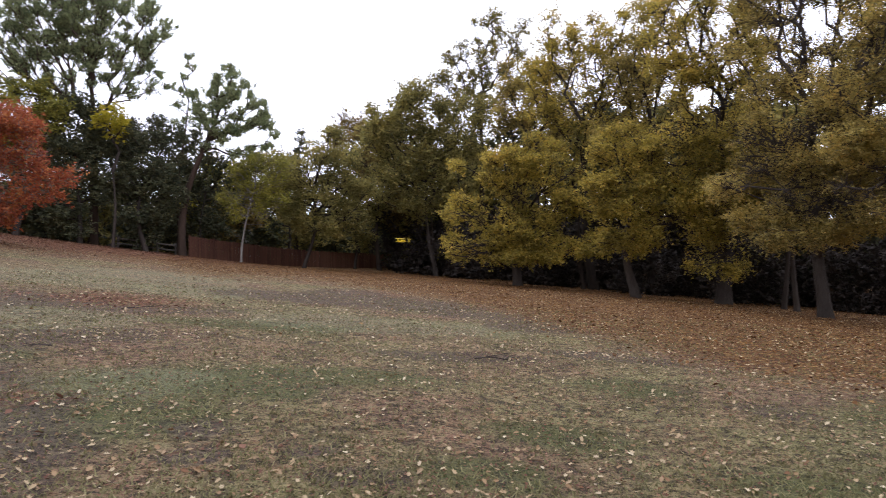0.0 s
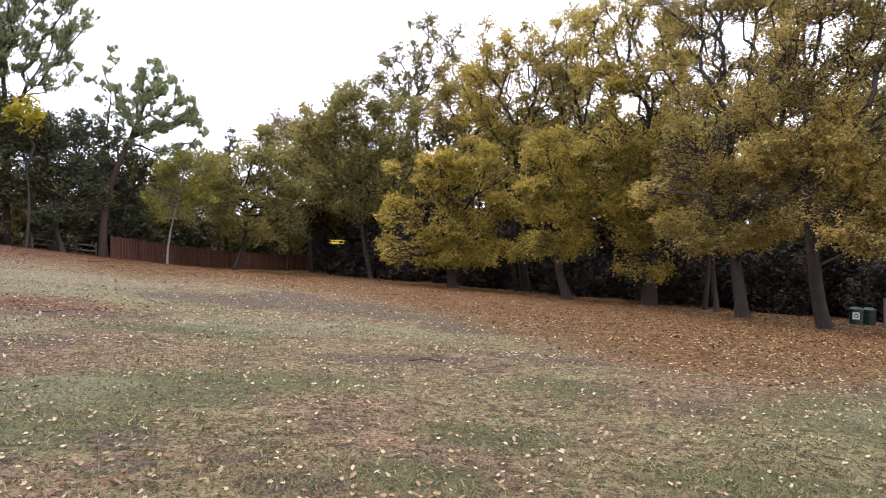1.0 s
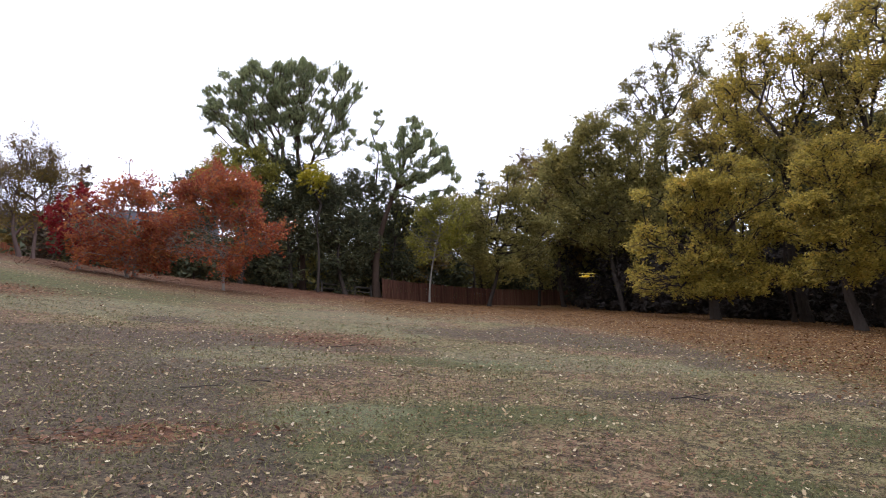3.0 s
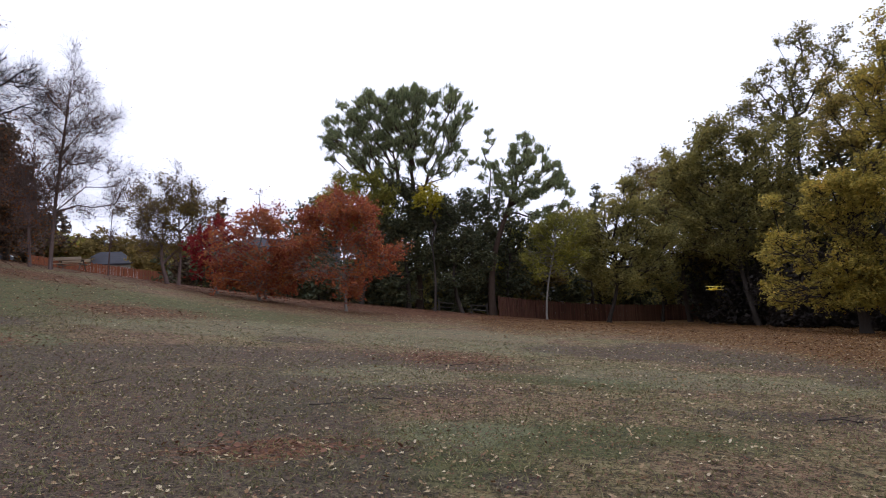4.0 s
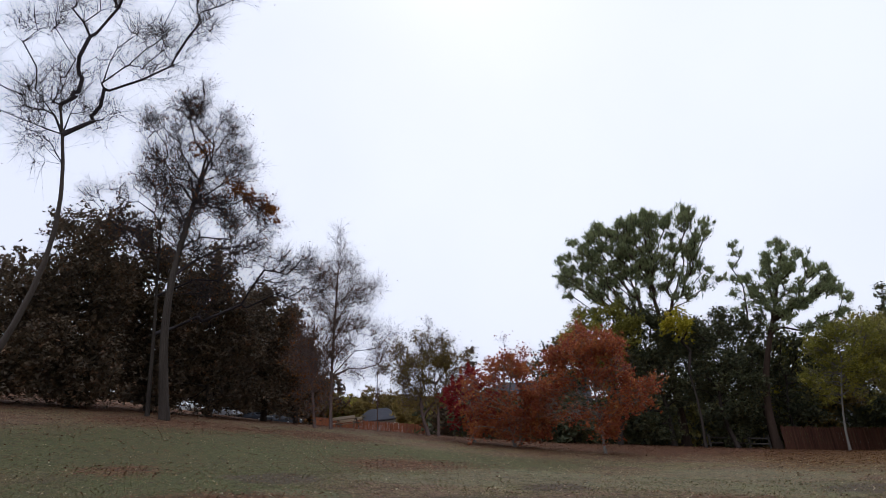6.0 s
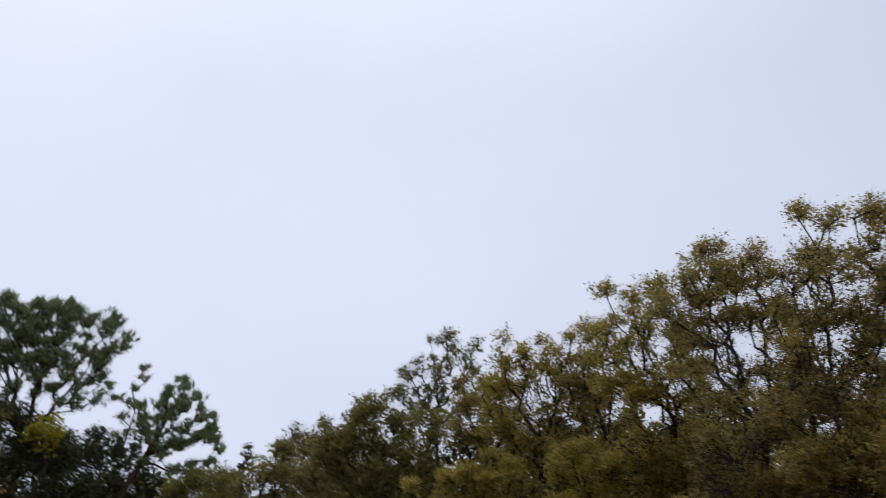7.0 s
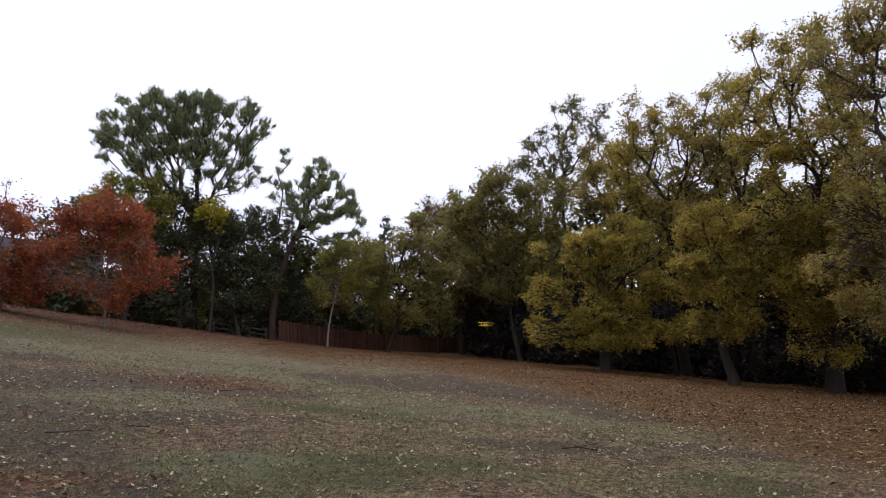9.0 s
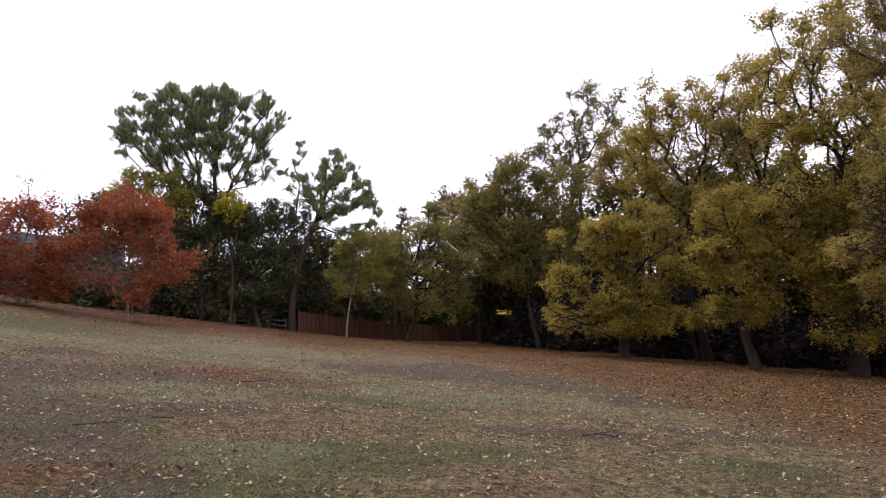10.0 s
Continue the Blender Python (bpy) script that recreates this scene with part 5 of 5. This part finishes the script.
# ---- the model biplane, in the air above the fence ----
def biplane(az, el, dist, turn, pitch, bank):
    x, y, z = aim(az, el, dist)
    top = thing("model_biplane", "yellow radio-controlled model biplane in flight", "model plane", x, y, z)
    top.matrix_world = pose(x, y, z, pitch, bank, turn)

    def wing(name, span, chord, at, label):
        bm = bmesh.new()
        sec = [(0.5, 0.0), (0.3, 0.055), (0.0, 0.07), (-0.3, 0.04), (-0.5, 0.0), (0.0, -0.015)]
        rows = []
        for s, c in ((-0.5, 0.72), (-0.485, 0.94), (-0.46, 1.0), (0.46, 1.0), (0.485, 0.94), (0.5, 0.72)):
            rows.append([bm.verts.new((at[0] + s * span, at[1] + p * chord * c, at[2] + q * chord + abs(s) * span * 0.03)) for p, q in sec])
        for a, b in zip(rows, rows[1:]):
            for i in range(6):
                bm.faces.new([a[i], a[(i + 1) % 6], b[(i + 1) % 6], b[i]])
        bm.faces.new(rows[0][::-1])
        bm.faces.new(rows[-1])
        w = part(name, bm, YELLOW_FILM, top, label)
        for s in (-1, 1):
            for zz in (-0.012 * chord - 0.004,):
                bm = bmesh.new()
                for r in (0.042, 0.018):
                    n = 20
                    for i in range(n):
                        t0, t1 = 2 * math.pi * i / n, 2 * math.pi * (i + 1) / n
                        q = []
                        for rr, t in ((r, t0), (r, t1), (r - 0.011, t1), (r - 0.011, t0)):
                            q.append(bm.verts.new((at[0] + s * span * 0.4 + rr * math.cos(t), at[1] - 0.01 + rr * math.sin(t), at[2] + zz + span * 0.4 * 0.03 - 0.004)))
                        bm.faces.new(q)
                part("roundel", bm, NAVY, w, "dark ring marking")
        return w

    wing("upper_wing", 0.98, 0.15, (0, 0.1, 0.14), "upper wing with ring markings")
    wing("lower_wing", 0.94, 0.14, (0, 0.05, -0.02), "lower wing with ring markings")
    bm = bmesh.new()
    rows = []
    for yy, w, h, zc in ((0.28, 0.03, 0.035, 0.02), (0.26, 0.05, 0.06, 0.02), (0.1, 0.06, 0.075, 0.02), (-0.1, 0.055, 0.075, 0.025), (-0.35, 0.03, 0.045, 0.03), (-0.56, 0.012, 0.03, 0.035)):
        rows.append([bm.verts.new((w * math.cos(t), yy, zc + h * math.sin(t))) for t in [2 * math.pi * k / 12 for k in range(12)]])
    for a, b in zip(rows, rows[1:]):
        for i in range(12):
            bm.faces.new([a[i], b[i], b[(i + 1) % 12], a[(i + 1) % 12]])
    bm.faces.new(rows[0])
    bm.faces.new(rows[-1][::-1])
    part("fuselage", bm, YELLOW_FILM, top)
    for s in (-1, 1):
        bm = bmesh.new()
        v = [bm.verts.new((s * px, py, 0.035 + dz)) for dz in (0.004, -0.004) for px, py in ((0.01, -0.43), (0.1, -0.47), (0.17, -0.54), (0.16, -0.58), (0.08, -0.58), (0.01, -0.56))]
        bm.faces.new(v[:6])
        bm.faces.new(v[6:][::-1])
        for i in range(6):
            bm.faces.new([v[i], v[i + 6], v[(i + 1) % 6 + 6], v[(i + 1) % 6]])
        bmesh.ops.recalc_face_normals(bm, faces=bm.faces)
        part("tailplane", bm, YELLOW_FILM, top)
        for q in (0.12, 0.36):
            for yy in (0.12, 0.02):
                part("strut", rod((s * q, yy + 0.03, 0.14), (s * q, yy, -0.01), 0.005, None, 6), YELLOW_FILM, top)
        wheel = part("wheel", rod((s * 0.09, 0.17, -0.13), (s * 0.115, 0.17, -0.13), 0.032, None, 16), BLACK, top)
        part("gear_leg", rod((s * 0.03, 0.14, -0.03), (s * 0.09, 0.17, -0.13), 0.005, None, 6), METAL, top)
    bm = bmesh.new()
    v = [bm.verts.new((dx, py, pz)) for dx in (0.004, -0.004) for py, pz in ((-0.44, 0.06), (-0.5, 0.14), (-0.57, 0.15), (-0.61, 0.1), (-0.58, 0.03))]
    bm.faces.new(v[:5])
    bm.faces.new(v[5:][::-1])
    for i in range(5):
        bm.faces.new([v[i], v[i + 5], v[(i + 1) % 5 + 5], v[(i + 1) % 5]])
    bmesh.ops.recalc_face_normals(bm, faces=bm.faces)
    part("fin", bm, YELLOW_FILM, top)
    part("propeller", box((0.26, 0.006, 0.022), (0, 0.295, 0.02), 0.002, (0, 20, 0)), BLACK, top)
    part("spinner", rod((0, 0.28, 0.02), (0, 0.32, 0.02), 0.02, 0.006, 12), METAL, top)
    part("cockpit_rim", box((0.05, 0.12, 0.012), (0, -0.06, 0.098), 0.004), BLACK, top)
    return top


biplane(2.6, 0.5, 38, -22, 4, 3)

# ---- sticks on the lawn ----
def stick(az, dist, turn, long, seed):
    rng = random.Random(seed)
    x, y = spot(az, dist)
    top = thing("fallen_stick", "thin dark fallen stick lying on the grass", "stick", x, y, ground_z(x, y) + 0.035, turn, "fallen sticks")
    bm = bmesh.new()
    p, r = Vector((-long / 2, 0, 0)), 0.011
    for k in range(5):
        q = p + Vector((long / 5, rng.uniform(-0.03, 0.03), rng.uniform(-0.006, 0.01)))
        add_rod(bm, p, q, r, r * 0.82, 6)
        if k in (2, 3):
            add_rod(bm, q, q + Vector((long * 0.14, rng.choice((-1, 1)) * long * 0.1, 0.02)), r * 0.5, r * 0.3, 5)
        p, r = q, r * 0.82
    part("bark", bm, DARK_BARK, top)
    return top


for i, (az, d, turn, long) in enumerate([(-5.2, 10.6, 35, 0.7), (-5.6, 10.4, 150, 0.4), (23.8, 15.4, 10, 0.9), (31.2, 10.3, 160, 0.6), (-6.8, 10.6, 60, 0.5), (35.6, 9.8, 20, 0.6), (52.6, 12.2, 100, 0.5), (-19, 7.6, 75, 0.35)]):
    stick(az, d, turn, long, 700 + i)

# ---- distance ----
ridge = bmesh.new()
prev = None
for k in range(34):
    a = radians(34 + k * 1.4)
    d = 700
    hgt = d * math.tan(radians(7.5 + 0.35 * math.sin(k * 0.55) + 0.25 * math.sin(k * 1.3 + 1)))
    row = [ridge.verts.new((-d * math.sin(a), d * math.cos(a), -12)), ridge.verts.new((-(d + 60) * math.sin(a), (d + 60) * math.cos(a), hgt)),
           ridge.verts.new((-(d + 200) * math.sin(a), (d + 200) * math.cos(a), -20))]
    if prev:
        for i in range(2):
            ridge.faces.new([prev[i], row[i], row[i + 1], prev[i + 1]])
    prev = row
tagged(part("backdrop", ridge, HILL), "distant wooded hill under the pale sky", "hill", kind="structure")
# unseen dark ridge, added so that no sky shows through low gaps
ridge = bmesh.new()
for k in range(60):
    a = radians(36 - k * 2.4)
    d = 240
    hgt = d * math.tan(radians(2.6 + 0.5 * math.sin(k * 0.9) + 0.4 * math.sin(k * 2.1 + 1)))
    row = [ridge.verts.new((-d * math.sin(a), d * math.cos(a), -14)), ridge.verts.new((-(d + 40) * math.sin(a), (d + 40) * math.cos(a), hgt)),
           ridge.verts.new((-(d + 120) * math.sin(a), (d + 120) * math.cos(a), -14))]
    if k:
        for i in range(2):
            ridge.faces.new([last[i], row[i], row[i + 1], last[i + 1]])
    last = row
tagged(part("backdrop", ridge, GAP_BACKING), "dark ridge standing for woods, added to close sky gaps", "woods", kind="structure")


# ---- fallen leaves and grass ----
def scatter(name, label, mat, count, az_range, r_range, size, seed, stands=None, floor=0.0, power=1.0, lift=0.02, plain=False):
    rng = np.random.default_rng(seed)
    a = np.radians(rng.uniform(*az_range, count))
    r = np.sqrt(rng.uniform(r_range[0] ** (2 * power), r_range[1] ** (2 * power), count) ** (1 / power))
    x, y = -r * np.sin(a), r * np.cos(a)
    if stands is not None:
        keep = rng.random(count) < np.maximum(floor, stands(x, y))
        x, y = x[keep], y[keep]
    n = len(x)
    R = np.hypot(x, y)
    ripple = 0.05 * np.sin(x * 0.9 + 1.3 * np.sin(y * 0.5)) * np.sin(y * 0.7 + np.sin(x * 0.6)) * np.exp(-R / 40)
    z = height(x, y) + ripple + lift
    c = np.stack([x, y, z], -1)
    t = rng.uniform(0, 2 * np.pi, n)
    tilt = rng.normal(0, 0.3, (n, 2))
    u = np.stack([np.cos(t), np.sin(t), tilt[:, 0]], -1)
    w = np.stack([-np.sin(t), np.cos(t), tilt[:, 1]], -1)
    s = (size * rng.uniform(0.5, 1.3, n))[:, None]
    curl = np.array((0, 0, 1.0))
    corners = plain and [(-0.55, 0.0, 0.0), (-0.02, 0.4, 0.14), (0.52, 0.06, 0.1), (0.0, -0.36, 0.12)]
    if plain == 2:
        corners = [(-0.5, -0.1, 0.02), (0.1, 0.42, 0.12), (0.45, -0.3, 0.06)]
    shape = corners or [(-0.6, 0.02, 0.04), (-0.34, 0.16, 0.02), (-0.18, 0.36, 0.2), (0.02, 0.25, 0.06), (0.2, 0.34, 0.2), (0.34, 0.17, 0.06), (0.52, 0.04, 0.16), (0.32, -0.2, 0.05), (0.14, -0.34, 0.17), (-0.02, -0.24, 0.05), (-0.2, -0.33, 0.2), (-0.36, -0.13, 0.02)]
    v = np.stack([c + s * (u * p + w * q) + curl * s * h for p, q, h in shape], 1)
    k = len(shape)
    f = np.arange(n * k).reshape(n, k)
    ob = new(name, np_mesh(name, v.reshape(-1, 3), f, mat))
    return tagged(ob, label, "leaves", kind="stuff")


scatter("fallen_leaves", "pale curled fallen leaves scattered over the lawn", FALLEN, 6600, (-62, 88), (2.2, 12), 0.047, 201, power=0.72)
scatter("fallen_leaves", "pale fallen leaves scattered over the open lawn", FALLEN, 26000, (-62, 88), (11, 40), 0.06, 205, power=0.8, plain=True)
scatter("oak_litter", "thick carpet of tan oak leaves under the trees", LITTER, 105000, (-62, 22), (6, 66), 0.08, 202, oak_cover, 0.004, 0.85, plain=True)
scatter("maple_litter", "red-brown leaves below the maples and on the bank, some standing for shade", REDLITTER, 110000, (16, 88), (3, 60), 0.07, 203, maple_and_shade_cover, 0.008, 0.8, plain=True)
scatter("small_dead_leaves", "small dark dead leaves and bits in the grass", REDLITTER, 70000, (-62, 88), (2.2, 26), 0.03, 204, power=0.6, lift=0.012, plain=2)


def grass(count, seed):
    rng = np.random.default_rng(seed)
    a = np.radians(rng.uniform(-60, 88, count))
    r = 2.4 * (24 / 2.4) ** rng.random(count)
    x, y = -r * np.sin(a), r * np.cos(a)
    thick = 0.5 + 0.5 * np.sin(x * 1.1 + np.sin(y * 0.9) * 2) * np.sin(y * 1.3 + np.sin(x * 0.7) * 2)
    keep = rng.random(count) < 0.25 + 0.75 * thick
    x, y = x[keep], y[keep]
    n = len(x)
    R = np.hypot(x, y)
    ripple = 0.05 * np.sin(x * 0.9 + 1.3 * np.sin(y * 0.5)) * np.sin(y * 0.7 + np.sin(x * 0.6)) * np.exp(-R / 40)
    c = np.stack([x, y, height(x, y) + ripple], -1)
    t = rng.uniform(0, 2 * np.pi, n)
    u = np.stack([np.cos(t), np.sin(t), np.zeros(n)], -1) * (0.004 + 0.0006 * R)[:, None]
    tip = np.stack([rng.normal(0, 0.03, n), rng.normal(0, 0.03, n), rng.uniform(0.015, 0.05, n)], -1)
    v = np.stack([c - u, c + u, c + tip], 1)
    ob = new("grass", np_mesh("grass", v.reshape(-1, 3), np.arange(n * 3).reshape(n, 3), GRASS))
    return tagged(ob, "short worn autumn grass", "grass", kind="stuff")


grass(170000, 211)
